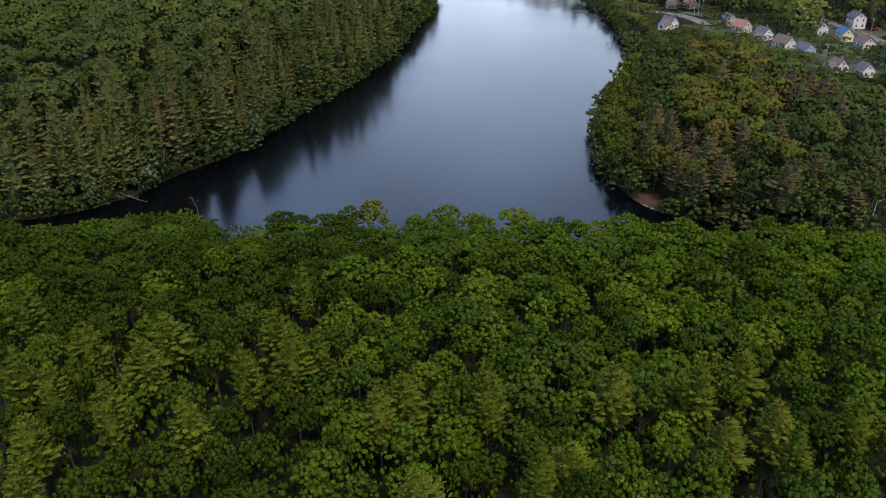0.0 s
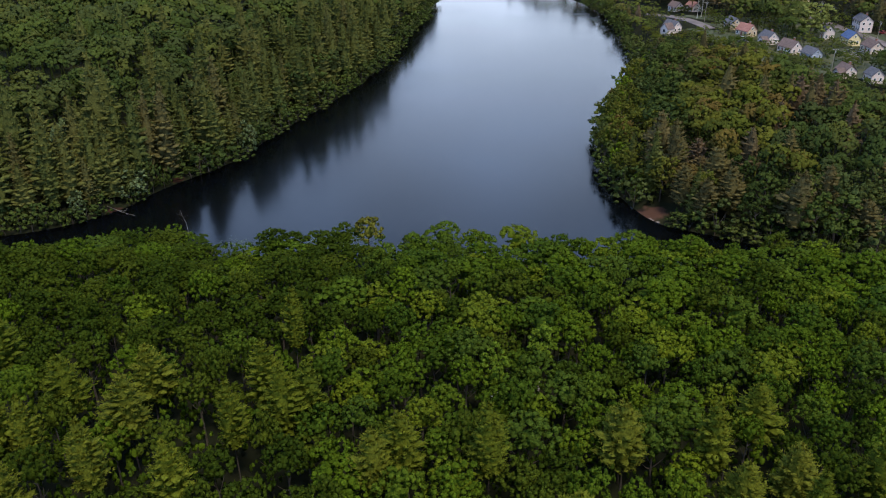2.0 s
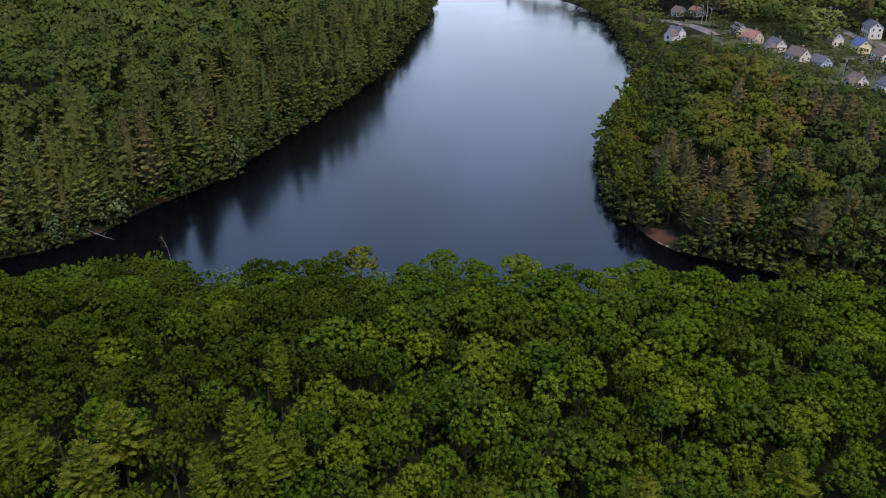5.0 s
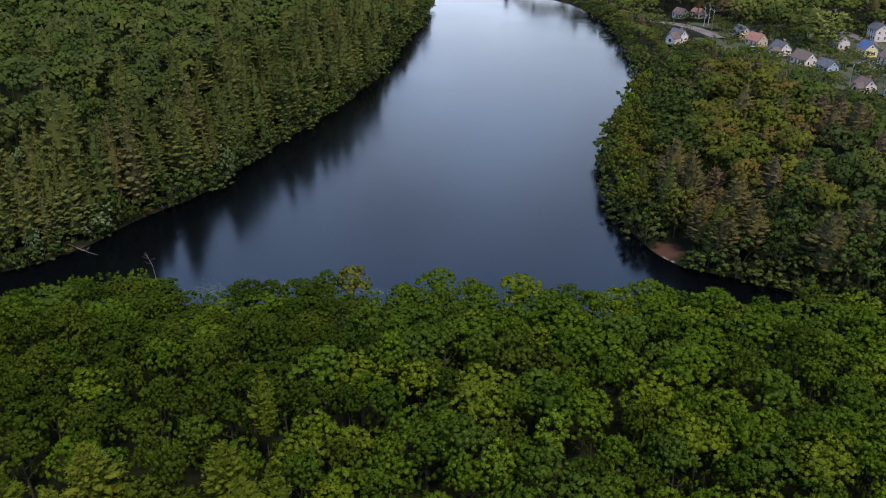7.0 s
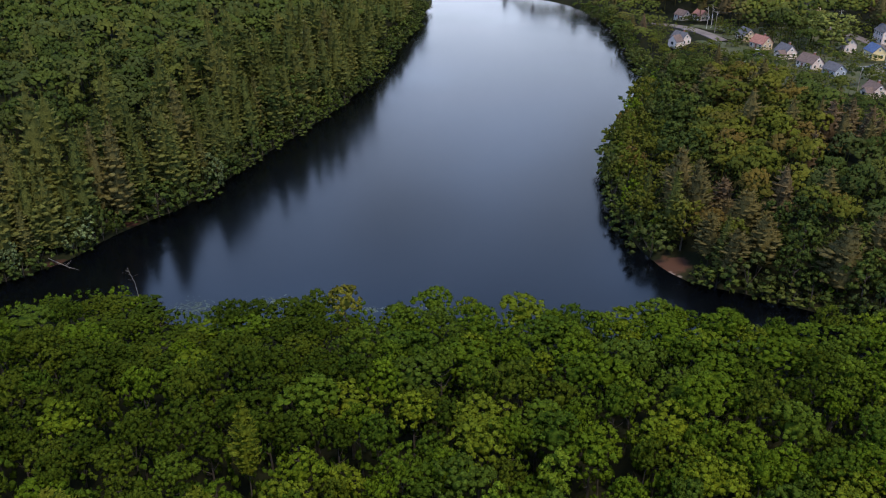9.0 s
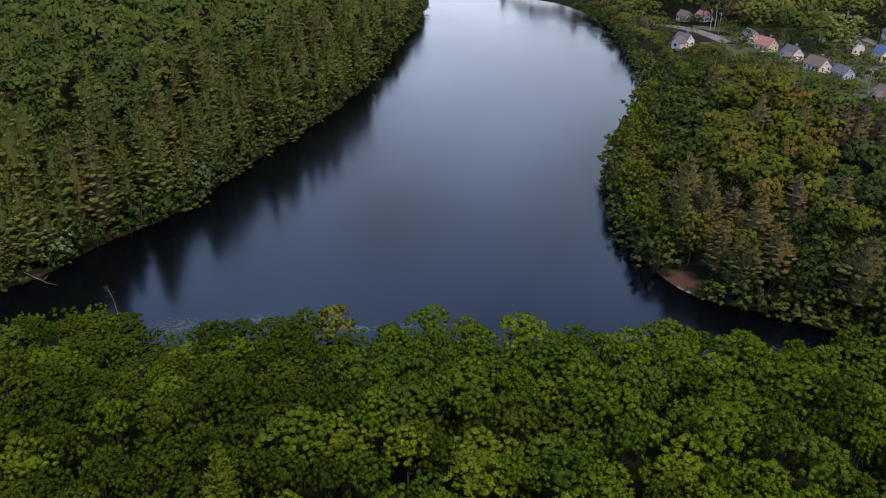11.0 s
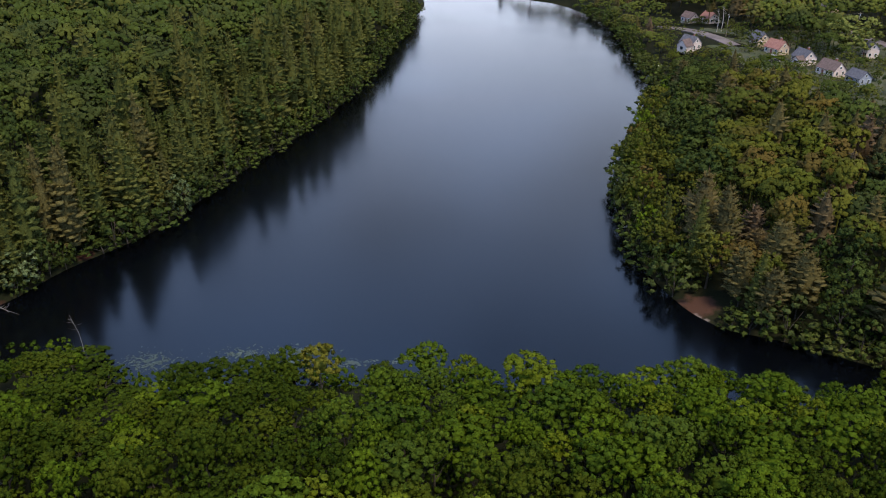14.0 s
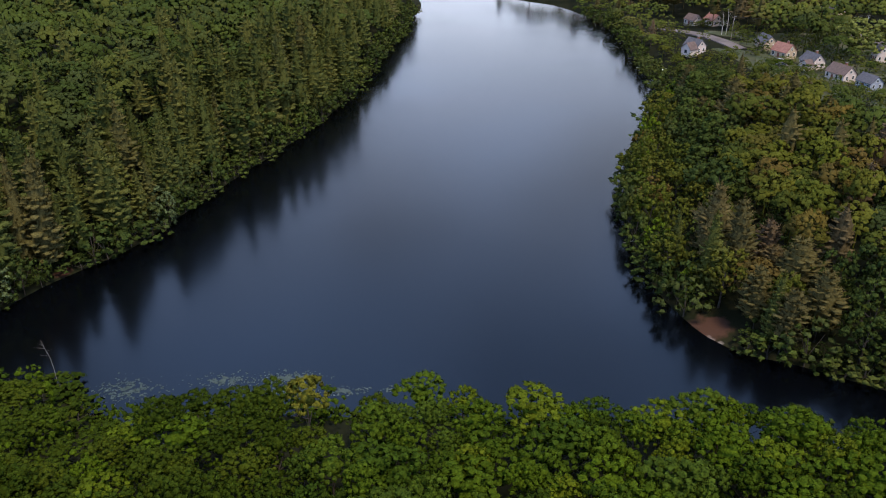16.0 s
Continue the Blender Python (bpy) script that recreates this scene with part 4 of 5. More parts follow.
dead_limbs("dead_tree", [(-70.5, 218.5, -0.4), (-70.9, 219.2, 3.0), (-71.3, 219.6, 5.5), (-72.4, 220.4, 7.4), (-72.9, 220.8, 8.8)], 0.075, 7, "bare pale dead tree leaning over the water", "dead tree", bark_grey, 5)
dead_limbs("fallen_tree", [(-101.5, 240.8, 0.9), (-97.5, 238.3, 0.7), (-94.5, 236.6, 0.45), (-91.5, 235.6, 0.15)], 0.13, 9, "pale fallen tree lying into the lake", "fallen tree", bark_grey, 6, 0.2)
dead_limbs("sunken_log", [(57.5, 277.5, 0.5), (55.0, 277.3, 0.35), (52.5, 276.6, 0.2)], 0.12, 4, "pale sunken log reaching out of the bank", "log", bark_pale, 8, 0.3)
for k, (x, y, h) in enumerate([(139.1, 471.6, 11), (142, 473.8, 12), (124, 219, 9), (101, 222, 8)]):
    z = height(x, y)[0]
    dead_limbs("bare_tree", [(x, y, z - 0.3), (x + 0.2, y, z + h * 0.5), (x - 0.3, y + 0.2, z + h)], 0.22, 10, "bare pale-trunked tree with few leaves", "bare tree", bark_pale, 30 + k)

# lily pads: small floating discs
pad = surface("lily_pad", (0.022, 0.036, 0.026), (0.052, 0.070, 0.052), 0.9, 0.6, 0.1, 6.0, spec=0.5)
rs = np.random.default_rng(9)
v, f = [], []
for cx, cy, rx, ry, n in [(-56.5, 216.2, 7.0, 4.2, 800), (-38, 219.0, 6.5, 2.8, 480), (-26, 219.5, 7.5, 2.8, 700), (-28, 215.5, 9.0, 2.2, 520), (-14.5, 215.2, 5.0, 1.6, 260), (-5, 215.6, 5.5, 0.9, 120)]:
    for _ in range(n):
        a, q = rs.uniform(0, 6.28), abs(rs.normal(0, 0.5))
        x, y = cx + math.cos(a) * rx * q, cy + math.sin(a) * ry * q
        if inland(x, y)[0] > -0.3 or noise.noise(Vector((x * 0.7, y * 1.1, 0))) < -0.18:
            continue
        size, t0, k = rs.uniform(0.09, 0.24), rs.uniform(0, 6.28), len(v)
        ring = [(x + size * math.cos(t0 + j * 0.9), y + size * math.sin(t0 + j * 0.9), 0.025 + 0.012 * math.sin(j * 2.0 + t0)) for j in range(7)]
        v += [(x, y, 0.012)] + ring
        f += [(k, k + 1 + j, k + 2 + j) for j in range(6)]
tagged(new("lily_pads", mesh_from("lily_pads", v, f, pad)), "pale green lily pads floating near the shore", "lily pads", kind="stuff")
weed = surface("water_weed", (0.010, 0.014, 0.010), (0.030, 0.036, 0.024), 1.5, 0.6, 0.2, 6.0)
v, f = [], []
for cx, cy, rx, ry, n in [(84, 528, 6, 5, 260), (91, 512, 4, 9, 260), (92, 490, 3, 6, 120)]:
    for _ in range(n):
        x, y = cx + rs.normal(0, 0.5) * rx, cy + rs.normal(0, 0.5) * ry
        if inland(x, y)[0] > -0.3:
            continue
        size, t0, k = rs.uniform(0.25, 0.7), rs.uniform(0, 6.28), len(v)
        v += [(x, y, 0.012)] + [(x + size * (1 + 0.5 * (j % 2)) * math.cos(t0 + j * 0.9), y + 0.5 * size * math.sin(t0 + j * 0.9), 0.02) for j in range(7)]
        f += [(k, k + 1 + j, k + 2 + j) for j in range(6)]
tagged(new("water_weeds", mesh_from("water_weeds", v, f, weed)), "dark floating water weeds along the far bank", "water weeds", kind="stuff")


# ---- village ----
def paint(name, a, b, rough=0.7, scale=0.8, bump=0.15):
    return surface(name, a, b, scale, rough, bump, 10.0)


white_siding = paint("white_siding", (0.55, 0.43, 0.37), (0.68, 0.56, 0.49))
tan_siding = paint("tan_siding", (0.42, 0.31, 0.21), (0.55, 0.42, 0.30))
yellow_siding = paint("yellow_siding", (0.62, 0.48, 0.24), (0.74, 0.60, 0.34))
blue_siding = paint("blue_siding", (0.24, 0.27, 0.33), (0.34, 0.37, 0.43))
roof_grey = paint("roof_grey", (0.055, 0.055, 0.065), (0.115, 0.11, 0.12), 0.9, 1.2, 0.4)
roof_brown = paint("roof_brown", (0.085, 0.058, 0.050), (0.16, 0.11, 0.095), 0.9, 1.2, 0.4)
roof_red = paint("roof_red", (0.20, 0.085, 0.065), (0.31, 0.15, 0.115), 0.9, 1.2, 0.4)
roof_blue = paint("roof_blue", (0.045, 0.075, 0.16), (0.085, 0.13, 0.25), 0.8, 1.2, 0.4)
trim = paint("white_trim", (0.72, 0.72, 0.70), (0.82, 0.82, 0.80))
brick_red = paint("chimney_brick", (0.20, 0.08, 0.06), (0.32, 0.15, 0.11), 0.9, 3.0, 0.5)
door_paint = paint("door_paint", (0.16, 0.05, 0.04), (0.24, 0.08, 0.06), 0.5)
m_glass, nodes, links, bsdf = material("window_glass")
bsdf.inputs["Base Color"].default_value = (0.02, 0.025, 0.03, 1)
bsdf.inputs["Roughness"].default_value = 0.06
pole_wood = surface("pole_wood", (0.16, 0.13, 0.11), (0.30, 0.26, 0.22), 1.2, 0.9, 0.5, 10.0)


def box(x0, x1, y0, y1, z0, z1):
    bm = bmesh.new()
    bmesh.ops.create_cube(bm, size=1)
    for q in bm.verts:
        q.co = (x0 if q.co.x < 0 else x1, y0 if q.co.y < 0 else y1, z0 if q.co.z < 0 else z1)
    return bm


def gable_body(l, w, h, rise):
    """Walls with a gable at both ends; the ridge runs along x."""
    bm = bmesh.new()
    a = [bm.verts.new((x, y, z)) for x in (-l / 2, l / 2) for y, z in ((-w / 2, -0.8), (w / 2, -0.8), (w / 2, h), (0, h + rise), (-w / 2, h))]
    bm.faces.new(a[:5][::-1]), bm.faces.new(a[5:])
    for k in range(5):
        bm.faces.new((a[k], a[(k + 1) % 5], a[5 + (k + 1) % 5], a[5 + k]))
    bmesh.ops.recalc_face_normals(bm, faces=bm.faces)
    return bm


def roof_slab(l, w, h, rise, side, thick=0.16, over=0.35):
    """One pitch of a roof with eaves, rake and thickness."""
    bm = bmesh.new()
    slope = rise / (w / 2)
    ye, ze = side * (w / 2 + over), h - over * slope + 0.03
    vs = []
    for x in (-l / 2 - over, l / 2 + over):
        vs += [bm.verts.new((x, 0, h + rise + 0.03)), bm.verts.new((x, ye, ze)), bm.verts.new((x, ye, ze + thick)), bm.verts.new((x, 0, h + rise + 0.03 + thick))]
    a = vs
    for q in ((0, 1, 2, 3), (4, 5, 6, 7), (0, 1, 5, 4), (1, 2, 6, 5), (2, 3, 7, 6), (3, 0, 4, 7)):
        bm.faces.new([a[k] for k in q])
    bmesh.ops.recalc_face_normals(bm, faces=bm.faces)
    return bm


def window(parent, x, y, z, w, h, face):
    """A framed sash window on the wall whose outward side is face ('x', '-x', 'y' or '-y')."""
    s = -1 if face[0] == "-" else 1
    if face[-1] == "y":
        fr = part("window", box(x - w / 2 - 0.1, x + w / 2 + 0.1, min(y, y + s * 0.08), max(y, y + s * 0.08), z - h / 2 - 0.1, z + h / 2 + 0.1), trim, parent)
        for dz in (-h / 4, h / 4):
            part("pane", box(x - w / 2, x + w / 2, min(y + s * 0.05, y + s * 0.11), max(y + s * 0.05, y + s * 0.11), z + dz - h / 4 + 0.03, z + dz + h / 4 - 0.03), m_glass, fr)
    else:
        fr = part("window", box(min(x, x + s * 0.08), max(x, x + s * 0.08), y - w / 2 - 0.1, y + w / 2 + 0.1, z - h / 2 - 0.1, z + h / 2 + 0.1), trim, parent)
        for dz in (-h / 4, h / 4):
            part("pane", box(min(x + s * 0.05, x + s * 0.11), max(x + s * 0.05, x + s * 0.11), y - w / 2, y + w / 2, z + dz - h / 4 + 0.03, z + dz + h / 4 - 0.03), m_glass, fr)


def house(x, y, yaw, l, w, h, rise, wall_mat, roof_mat, label, chimney=True, storeys=1, ell=None):
    root = tagged(new("house"), label, "house", "houses of the village")
    part("wall", gable_body(l, w, h, rise), wall_mat, root)
    for side in (-1, 1):
        part("roof", roof_slab(l, w, h, rise, side), roof_mat, root)
    for level in range(storeys):
        z = 1.5 + level * 2.7
        for side in (-1, 1):
            n = 4 if l > 9 else 3
            for k in range(n):
                wx = -l / 2 + l * (k + 0.5) / n
                if level == 0 and side == -1 and k == 1:
                    door = part("door", box(wx - 0.5, wx + 0.5, side * (w / 2 + 0.07) if side < 0 else w / 2, -w / 2 if side < 0 else w / 2 + 0.07, 0.0, 2.05), door_paint, root)
                    part("step", box(wx - 0.9, wx + 0.9, -w / 2 - 1.1, -w / 2, -0.5, -0.02), gravel, root)
                else:
                    window(root, wx, side * w / 2, z, 0.95, 1.35, "y" if side > 0 else "-y")
        for side in (-1, 1):
            for k in (-1, 1):
                window(root, side * l / 2, k * w * 0.24, z, 0.9, 1.3, "x" if side > 0 else "-x")
    for side in (-1, 1):
        window(root, side * l / 2, 0, h + rise * 0.36, 0.8, 0.95, "x" if side > 0 else "-x")
    if chimney:
        cx, cy = l * 0.12, w * 0.10
        stack = part("chimney", box(cx - 0.38, cx + 0.38, cy - 0.38, cy + 0.38, h + rise * 0.5, h + rise + 0.95), brick_red, root)
        part("chimney_cap", box(cx - 0.46, cx + 0.46, cy - 0.46, cy + 0.46, h + rise + 0.95, h + rise + 1.07), gravel, stack)
    if ell:
        ex, el, ew, eh, er, e_roof = ell
        wing = part("wing", gable_body(el, ew, eh, er), wall_mat, root)
        wing.matrix_local = pose(ex, -w / 2 - el / 2 + 0.2, 0, 0, 0, 90)
        for side in (-1, 1):
            part("wing_roof", roof_slab(el, ew, eh, er, side), e_roof, wing)
        part("wing_window", box(-el / 2 - 0.08, -el / 2, -0.7, 0.7, 0.9, 2.2), m_glass, wing)
    root.matrix_basis = pose(x, y, height(x, y)[0] + 0.25, 0, 0, yaw)
    return root


house(160, 420, -74, 7.8, 6.4, 2.7, 3.0, white_siding, roof_grey, "white one-storey house with a grey gable roof", ell=(2.6, 3.2, 4.2, 2.3, 1.5, roof_brown))
house(164, 402.5, -68, 9.1, 6.6, 2.7, 3.0, white_siding, roof_brown, "white one-storey house with a dark brown roof")
house(169.5, 390.5, -72, 7.4, 6.1, 2.7, 2.4, blue_siding, roof_grey, "pale blue house with a dark grey roof", chimney=False)
house(119.5, 447, -58, 7.4, 6.1, 3.0, 2.8, white_siding, roof_grey, "white lakeside house with grey and brown roofs", ell=(1.6, 4.5, 5.2, 2.7, 2.4, roof_brown))
house(151.5, 449, -80, 7.8, 6.4, 2.7, 2.9, tan_siding, roof_grey, "tan house with a grey gable roof", chimney=False)
house(154, 435, -62, 7.8, 6.8, 2.7, 2.9, tan_siding, roof_red, "tan house with a faded red roof")
house(199.5, 418, -88, 8.0, 6.0, 3.4, 2.8, yellow_siding, roof_blue, "yellow house with a blue roof", chimney=False)
house(192.5, 429, -92, 5.2, 5.2, 4.0, 2.4, white_siding, roof_grey, "narrow white house beside the street", chimney=False)
house(203, 403, -82, 8.3, 6.4, 2.8, 2.6, white_siding, roof_brown, "white house with a reddish brown roof")
house(173, 362, -80, 7.0, 5.7, 2.6, 2.5, white_siding, roof_brown, "small white house with a brown roof", ell=(1.5, 3.0, 4.0, 2.2, 1.6, roof_brown))
house(180.5, 352.5, -84, 6.1, 5.4, 3.2, 2.4, white_siding, roof_grey, "small white house with a dark roof", chimney=False)
house(218.5, 448, -90, 9.1, 6.6, 5.4, 2.6, white_siding, roof_grey, "white two-storey house with a dark grey roof", storeys=2)
house(138, 512, -62, 7.0, 5.7, 2.7, 2.4, white_siding, roof_brown, "white house half hidden by trees", chimney=False)
house(147, 508, -74, 7.8, 6.1, 2.7, 2.6, white_siding, roof_red, "white house with a brown-red roof among trees", chimney=False)
house(217, 526, -60, 7.4, 6.1, 2.8, 2.8, tan_siding, roof_grey, "tan house among trees beside the street")


def ribbon(name, line, width, mat, lift, label, category):
    """A strip of paving laid along a line on the slope, with real kerb thickness."""
    p = np.array(line, float)
    d = np.r_[0, np.cumsum(np.hypot(*np.diff(p, axis=0).T))]
    s = np.arange(0, d[-1], 2.0)
    c = np.column_stack([np.interp(s, d, p[:, 0]), np.interp(s, d, p[:, 1])])
    t = unit(np.gradient(c, axis=0))
    nrm = np.column_stack([-t[:, 1], t[:, 0]])
    cols = []
    for u in (-0.5, -0.5, -0.25, 0.0, 0.25, 0.5, 0.5):
        q = c + nrm * width * u
        cols.append(np.column_stack([q, height(c[:, 0], c[:, 1]) * 0.5 + height(q[:, 0], q[:, 1]) * 0.5 + lift]))
    cols[0][:, 2] -= lift + 0.5
    cols[-1][:, 2] -= lift + 0.5
    v = np.stack(cols, 1).reshape(-1, 3)
    i = np.arange(len(c) * 7).reshape(-1, 7)
    f = np.stack([i[:-1, :-1], i[:-1, 1:], i[1:, 1:], i[1:, :-1]], -1).reshape(-1, 4)
    return tagged(new(name, mesh_from(name, v, f, mat)), label, category, kind="structure")


drape("village_grass", (183, 415), 52, 78, 0.15, lawn, 0.06, "grass and bare yards around the village houses", "lawn", 16, 26)
ribbon("road", ROADS[0], 6.4, asphalt, 0.30, "worn pale asphalt street by the lake", "road")
ribbon("road", ROADS[1], 6.6, asphalt, 0.30, "grey asphalt street through the village", "road")
drape("lawn", (141, 477), 10, 6, 1.9, lawn, 0.22, "dry grass beside the street", "lawn", 11)
drape("lawn", (229, 432), 7, 12, 0.1, lawn, 0.22, "grass lawn before the two-storey house", "lawn", 12)
drape("lawn", (166, 412), 8, 9, 0.2, lawn, 0.22, "grass yard between the houses", "lawn", 13)
drape("yard", (193.5, 399.5), 6, 6, 0.3, gravel, 0.26, "gravel yard with parked cars", "yard", 14)
drape("yard", (150, 426), 4, 4, 0.3, gravel, 0.26, "gravel drive beside the tan house", "yard", 15)

car_red = surface("car_red", (0.30, 0.02, 0.02), (0.36, 0.03, 0.03), 1, 0.35, 0, spec=0.6)
car_dark = surface("car_dark", (0.03, 0.03, 0.035), (0.05, 0.05, 0.06), 1, 0.3, 0, spec=0.6)
car_white = surface("car_white", (0.65, 0.65, 0.65), (0.75, 0.75, 0.75), 1, 0.35, 0, spec=0.6)
car_grey = surface("car_grey", (0.25, 0.26, 0.28), (0.32, 0.33, 0.35), 1, 0.3, 0, spec=0.6)
rubber = surface("rubber", (0.015, 0.015, 0.015), (0.03, 0.03, 0.03), 4, 0.9, 0)
rim_metal = surface("rim_metal", (0.4, 0.4, 0.4), (0.6, 0.6, 0.6), 4, 0.35, 0, metal=1.0)


def car(x, y, yaw, mat, label):
    root = tagged(new("car"), label, "car", "parked cars")
    bm = box(-2.15, 2.15, -0.88, 0.88, 0.28, 0.86)
    bmesh.ops.bevel(bm, geom=bm.edges[:], offset=0.14, segments=2, affect="EDGES")
    body = part("body", bm, mat, root)
    bm = box(-1.35, 0.95, -0.76, 0.76, 0.84, 1.42)
    for q in bm.verts:
        if q.co.z > 1.2:
            q.co.x *= 0.68
            q.co.y *= 0.86
    bmesh.ops.bevel(bm, geom=bm.edges[:], offset=0.08, segments=1, affect="EDGES")
    part("cabin", bm, m_glass, root)
    part("roof", box(-0.92, 0.62, -0.64, 0.64, 1.40, 1.47), mat, root)
    for wx in (-1.35, 1.35):
        for wy in (-0.80, 0.80):
            bm = bmesh.new()
            bmesh.ops.create_cone(bm, cap_ends=True, segments=12, radius1=0.32, radius2=0.32, depth=0.22, matrix=pose(wx, wy, 0.32, 90))
            wheel = part("wheel", bm, rubber, root)
            bm = bmesh.new()
            bmesh.ops.create_cone(bm, cap_ends=True, segments=10, radius1=0.19, radius2=0.19, depth=0.25, matrix=pose(wx, wy, 0.32, 90))
            part("rim", bm, rim_metal, wheel)
    for wy in (-0.6, 0.6):
        part("headlight", box(2.08, 2.17, wy - 0.2, wy + 0.2, 0.58, 0.72), trim, root)
    root.matrix_basis = pose(x, y, height(x, y)[0] + 0.14, 0, 0, yaw)


car(226.5, 440.5, -70, car_red, "red car parked beside the white house")
car(190.5, 400.5, 10, car_dark, "dark car parked in the gravel yard")
car(194.0, 403.0, 15, car_grey, "grey car parked in the gravel yard")
car(195.0, 397.5, -10, car_dark, "dark car parked in the gravel yard")
car(149.5, 426.5, 20, car_white, "white car parked on the drive")
car(148.0, 421.5, 5, car_dark, "dark car parked behind the hedge")
car(166.5, 413.0, -40, car_white, "white car parked between two houses")
car(213, 447, -76, car_dark, "dark car on the street before the white house")


def utility_pole(x, y, h, yaw, label):
    root = tagged(new("utility_pole"), label, "utility pole", "utility poles of the village")
    part("pole", tube([(0, 0, -0.6), (0, 0, h)], [0.16, 0.11], 8), pole_wood, root)
    part("crossarm", box(-1.1, 1.1, -0.06, 0.06, h - 0.75, h - 0.62), pole_wood, root)
    for k in (-1.0, -0.4, 0.4, 1.0):
        part("insulator", tube([(k, 0, h - 0.62), (k, 0, h - 0.45)], [0.05, 0.04], 6), trim, root)
    part("transformer", tube([(0.3, 0.1, h - 2.0), (0.3, 0.1, h - 1.1)], [0.22, 0.22], 8), car_grey, root)
    root.matrix_basis = pose(x, y, height(x, y)[0], 0, 0, yaw)
    return (x, y, height(x, y)[0] + h - 0.45)


tops = [utility_pole(*a) for a in [(140.6, 462.5, 10.5, 20, "wooden utility pole beside the street"), (205.5, 470, 11, 10, "wooden utility pole beside the street"), (216, 425, 10, 5, "wooden utility pole beside the street"), (169.6, 368.2, 10.5, 0, "wooden utility pole among the trees")]]
wire_mat = surface("wire", (0.02, 0.02, 0.02), (0.04, 0.04, 0.04), 2, 0.6, 0)
for a, b in ((0, 1), (1, 2)):
    A, B = Vector(tops[a]), Vector(tops[b])
    for off in (-0.9, 0.9):
        pts_w = [A.lerp(B, u) + Vector((off, 0, -1.6 * 4 * u * (1 - u))) for u in np.linspace(0, 1, 9)]
        o = pts_w[0].copy()
        me = mesh_from("power_line", *tube([tuple(q) for q in pts_w], [0.03] * 9, 4), wire_mat)
        tagged(new("power_line", me), "thin dark power line slung between poles", "power line")


def rowboat(x, y, yaw, label):
    root = tagged(new("rowboat"), label, "boat", "boats at the far bank")
    prof = [(-1.6, 0.55), (-0.6, 0.72), (0.5, 0.68), (1.4, 0.38), (1.9, 0.04)]
    v, f = [], []
    for px, hw in prof:
        for yy, zz in ((-hw, 0.45), (-hw * 0.75, -0.08), (hw * 0.75, -0.08), (hw, 0.45), (hw * 0.9, 0.45), (hw * 0.66, 0.04), (-hw * 0.66, 0.04), (-hw * 0.9, 0.45)):
            v.append((px, yy, zz + (0.12 if px > 1.5 else 0)))
    for s in range(len(prof) - 1):
        for k in range(8):
            f.append([s * 8 + k, s * 8 + (k + 1) % 8, s * 8 + 8 + (k + 1) % 8, s * 8 + 8 + k])
    f += [[0, 1, 2, 3], [4, 5, 6, 7]]
    part("hull", (v, f), trim, root)
    for sx in (-0.9, 0.3):
        part("seat", box(sx - 0.14, sx + 0.14, -0.6, 0.6, 0.26, 0.31), pole_wood, root)
    root.matrix_basis = pose(x, y, max(height(x, y)[0], -0.0) + 0.06, 0, 0, yaw)


rowboat(96.0, 448, 60, "small white rowboat at the lake's far bank")
rowboat(97.5, 428, 100, "small white rowboat drawn up at the bank")
rowboat(104, 436, 40, "small white rowboat lying on the bank")

# shade trees between the houses
shade = Kind([broad_tree("shade_tree", 180 + k, leaf_village, 4.8, 12.5, 0.9, 36, 4, 0.44, "green shade tree among the village houses", "tree", "shade trees in the village", bark) for k in range(2)])
for k, (x, y, s, t) in enumerate([(145, 441, 0.9, 0.7), (160, 436, 0.9, 0.7), (170, 424, 0.8, 0.75), (178, 408, 0.9, 0.7), (178, 395, 0.7, 0.5), (186, 385, 0.9, 0.55), (188, 412, 0.7, 0.7), (209, 425, 0.6, 0.5), (211, 398, 0.9, 0.6), (190, 366, 0.9, 0.5), (166, 376, 0.8, 0.5), (229, 452, 1.0, 1.0), (213, 457, 0.8, 0.9), (196, 450, 1.0, 0.9), (148, 462, 1.0, 0.9), (163, 452, 1.0, 1.0), (172, 446, 1.1, 1.0), (181, 462, 1.2, 1.1), (160, 470, 1.1, 1.0), (232, 415, 0.9, 0.7), (158, 388, 0.7, 0.4), (126, 457, 0.7, 0.7), (108, 441, 0.6, 0.35), (109, 454, 0.8, 0.5), (113, 466, 0.8, 0.6), (105, 430, 0.6, 0.35), (127, 437, 0.6, 0.3), (110, 478, 0.9, 0.7), (101, 462, 0.6, 0.4), (144, 452, 0.6, 0.45), (140, 500, 0.9, 0.6), (150, 494, 1.0, 0.7), (114, 490, 1.3, 1.0), (119, 498, 1.3, 1.1), (117, 480, 1.0, 0.85)]):
    shade.put(k, placed(x, y, height(x, y)[0], k * 1.9, s, t))
pale = Kind([broad_tree("village_willow", 185, foliage("leaf_pale", [(0, (0.146, 0.160, 0.040)), (1, (0.152, 0.166, 0.042))]), 8.0, 17.0, 1.5, 110, 14, 0.46, "large pale green willow beside the houses", "tree", "", bark)])
pale.put(0, placed(186, 434, height(186, 434)[0], 0.5, 1.55, 1.05))
rs = np.random.default_rng(91)
k = 0
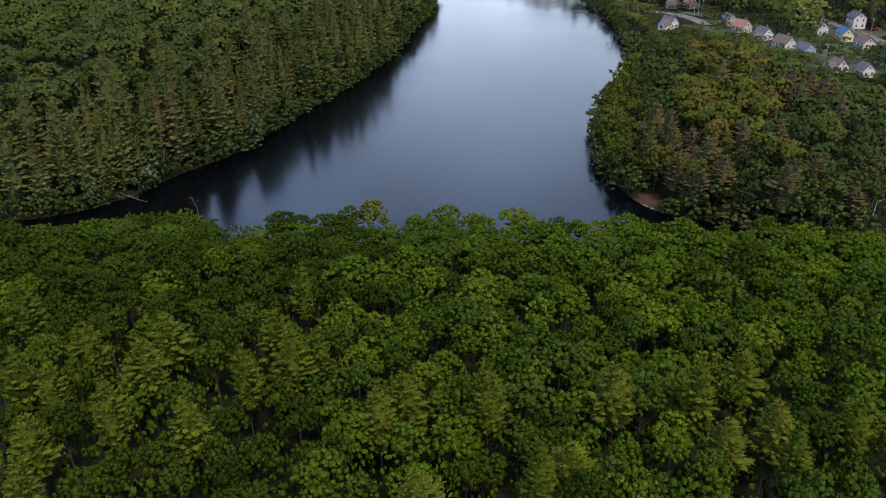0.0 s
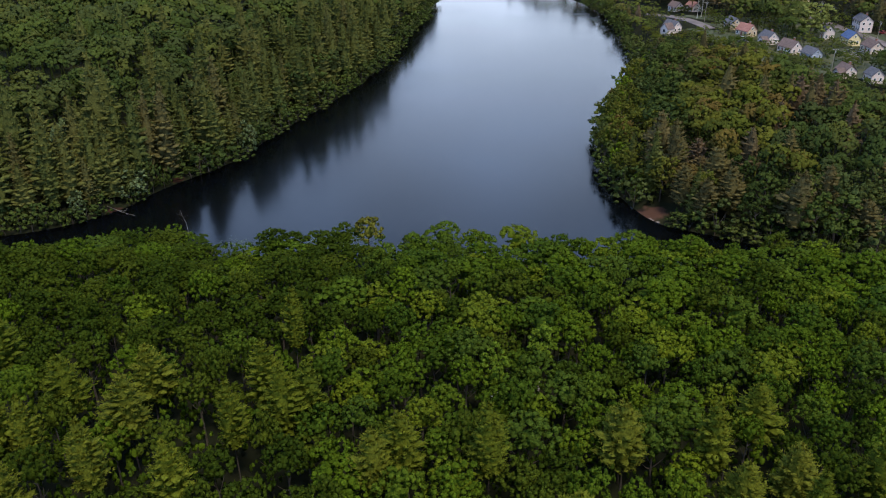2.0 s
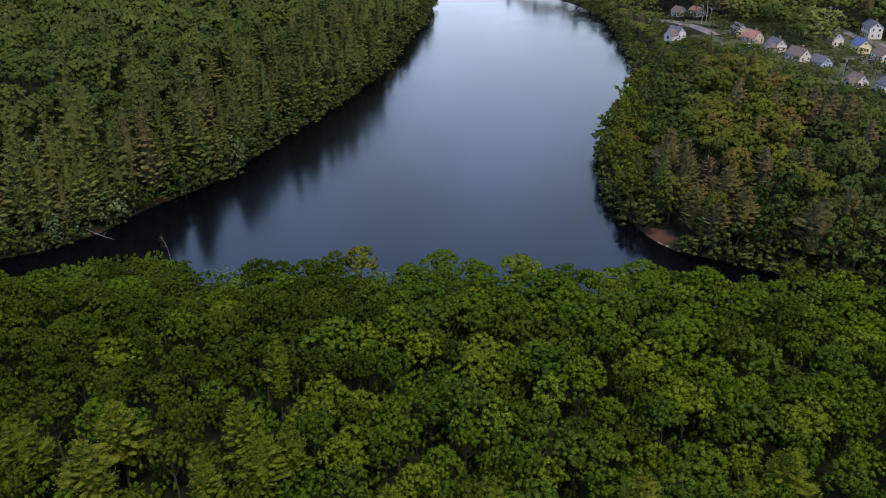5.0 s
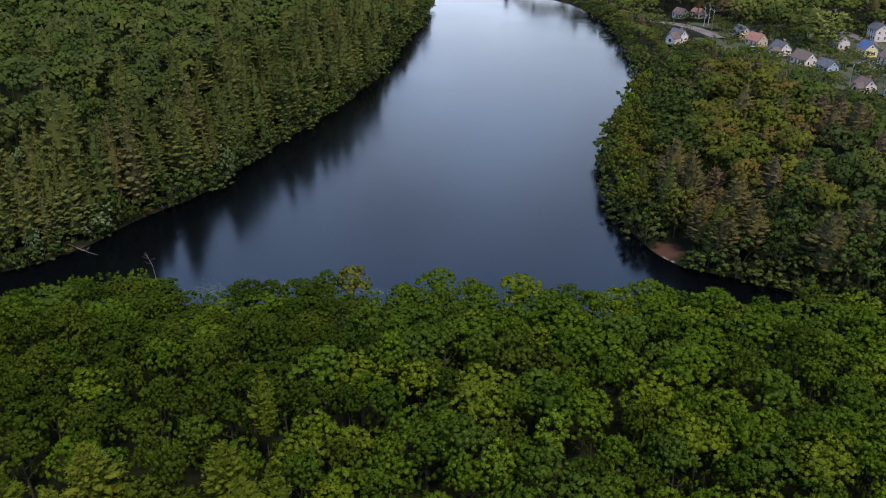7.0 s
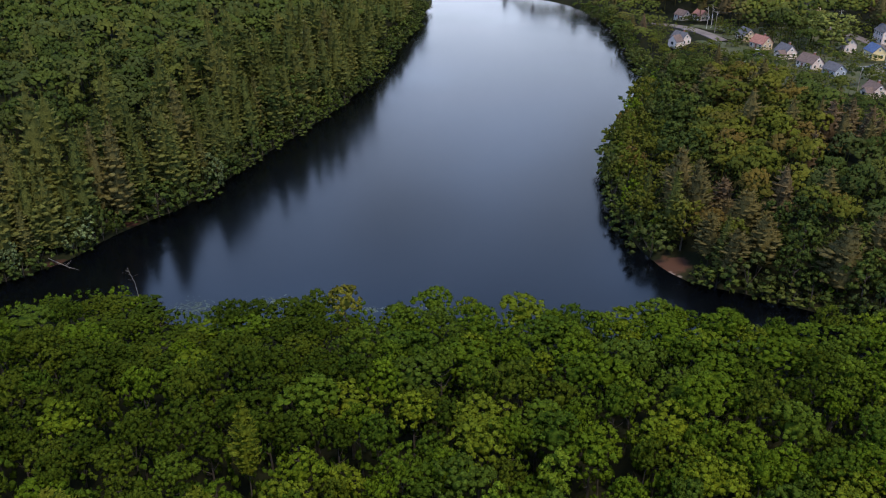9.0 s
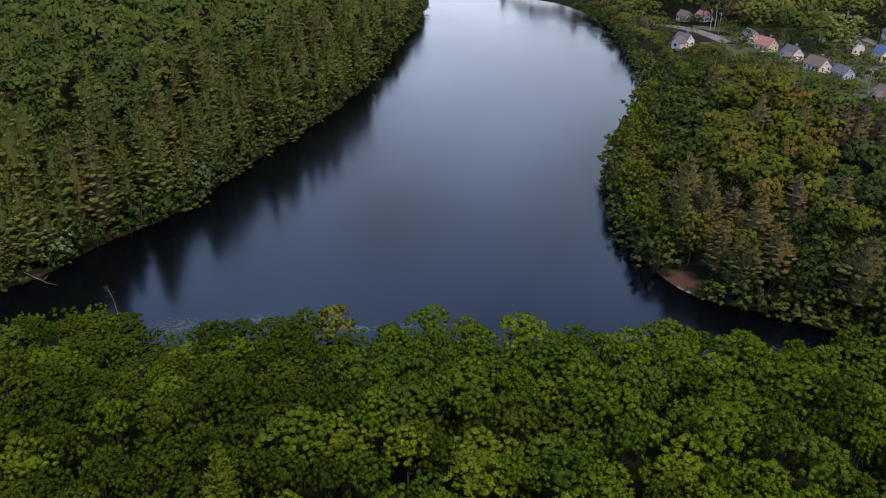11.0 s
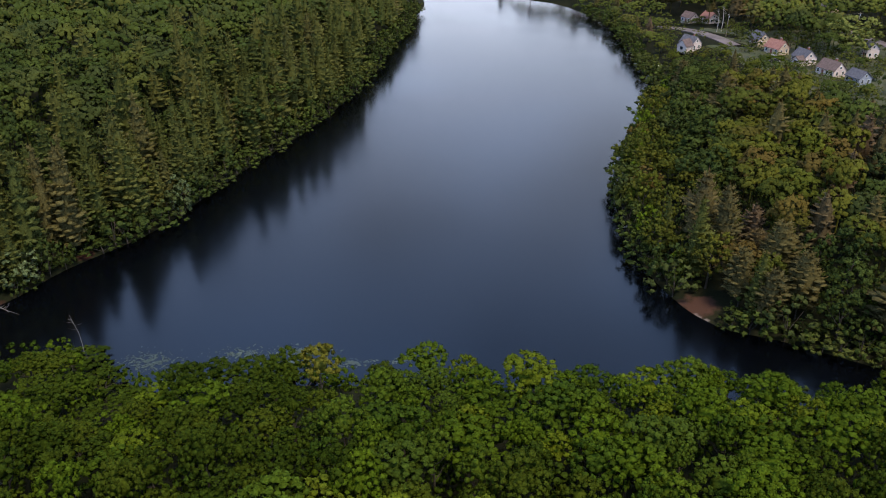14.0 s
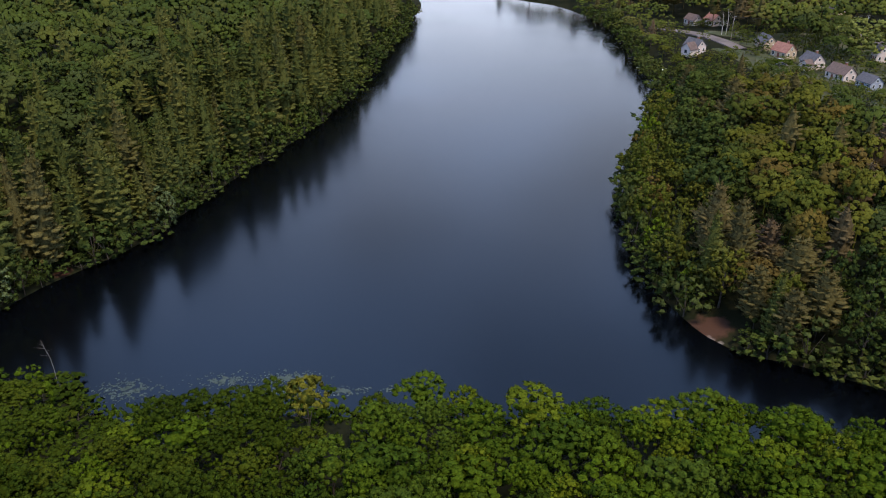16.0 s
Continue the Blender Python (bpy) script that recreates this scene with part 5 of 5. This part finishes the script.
for hx, hy in HOUSES:
    away = unit(np.array([-hx, 60.0 - hy]))
    for off in (-5.0, -1.0, 3.5):
        x, y = np.array([hx, hy]) + away * rs.uniform(7.0, 10.0) + np.array([-away[1], away[0]]) * (off + rs.normal(0, 1.2))
        road_gap = min(math.hypot(x - a, y - b) for road in ROADS for (a0, b0), (a1, b1) in zip(road[:-1], road[1:]) for a, b in ((a0 + (a1 - a0) * u, b0 + (b1 - b0) * u) for u in (0, 0.2, 0.4, 0.6, 0.8, 1.0)))
        if road_gap > 5.5 and min(math.hypot(x - a, y - b) for a, b in HOUSES) > 6.0:
            shade.put(k, placed(x, y, height(x, y)[0], k * 1.9, rs.uniform(0.50, 0.80), rs.uniform(0.26, 0.46)))
            k += 1

# garden trees and bushes that fill the yards between the houses
rs = np.random.default_rng(93)
pts = scatter(112, 235, 345, 520, 8.0, 94)
road_pts = [(a0 + (a1 - a0) * u, b0 + (b1 - b0) * u) for road in ROADS for (a0, b0), (a1, b1) in zip(road[:-1], road[1:]) for u in np.arange(0, 1.01, 0.15)]
pts = pts[(inland(pts[:, 0], pts[:, 1]) > 10) & far_from(pts, HOUSES, 7.2) & far_from(pts, road_pts, 6.0) & far_from(pts, [(192, 400), (196, 397), (186, 434)], 6.0)]
for k, (x, y) in enumerate(pts[rs.uniform(size=len(pts)) < 0.62][:150]):
    before = any(0 < hy - y < 26 and abs(hx - x - (hy - y) * hx / hy) < 8 for hx, hy in HOUSES)
    shade.put(k, placed(x, y, height(x, y)[0], rs.uniform(0, 6.28), rs.uniform(0.50, 0.85), rs.uniform(0.28, 0.48) if before else rs.uniform(0.55, 0.95)))

# clipped hedge before the tan house
root = tagged(new("hedge"), "clipped green hedge beside the tan house", "hedge")
rs = np.random.default_rng(15)
at = np.column_stack([rs.uniform(-4, 4, 700), rs.uniform(-0.8, 0.8, 700), rs.uniform(0.1, 1.7, 700)])
push = np.abs(at / [4, 0.8, 1.7]).argmax(1)
for k in range(3):
    at[push == k, k] = np.where(at[push == k, k] > (0 if k < 2 else 0.4), [4, 0.8, 1.7][k], [-4, -0.8, 0.1][k])
part("leaves", leaf_shards(at, unit(at - [0, 0, 0.8] + rs.normal(0, 0.4, (700, 3))), np.full(700, 0.3), rs), leaf_green, root)
part("core", box(-3.9, 3.9, -0.7, 0.7, -0.3, 1.6), leaf_green, root)
root.matrix_basis = pose(149.5, 424, height(149.5, 424)[0], 0, 0, -15)
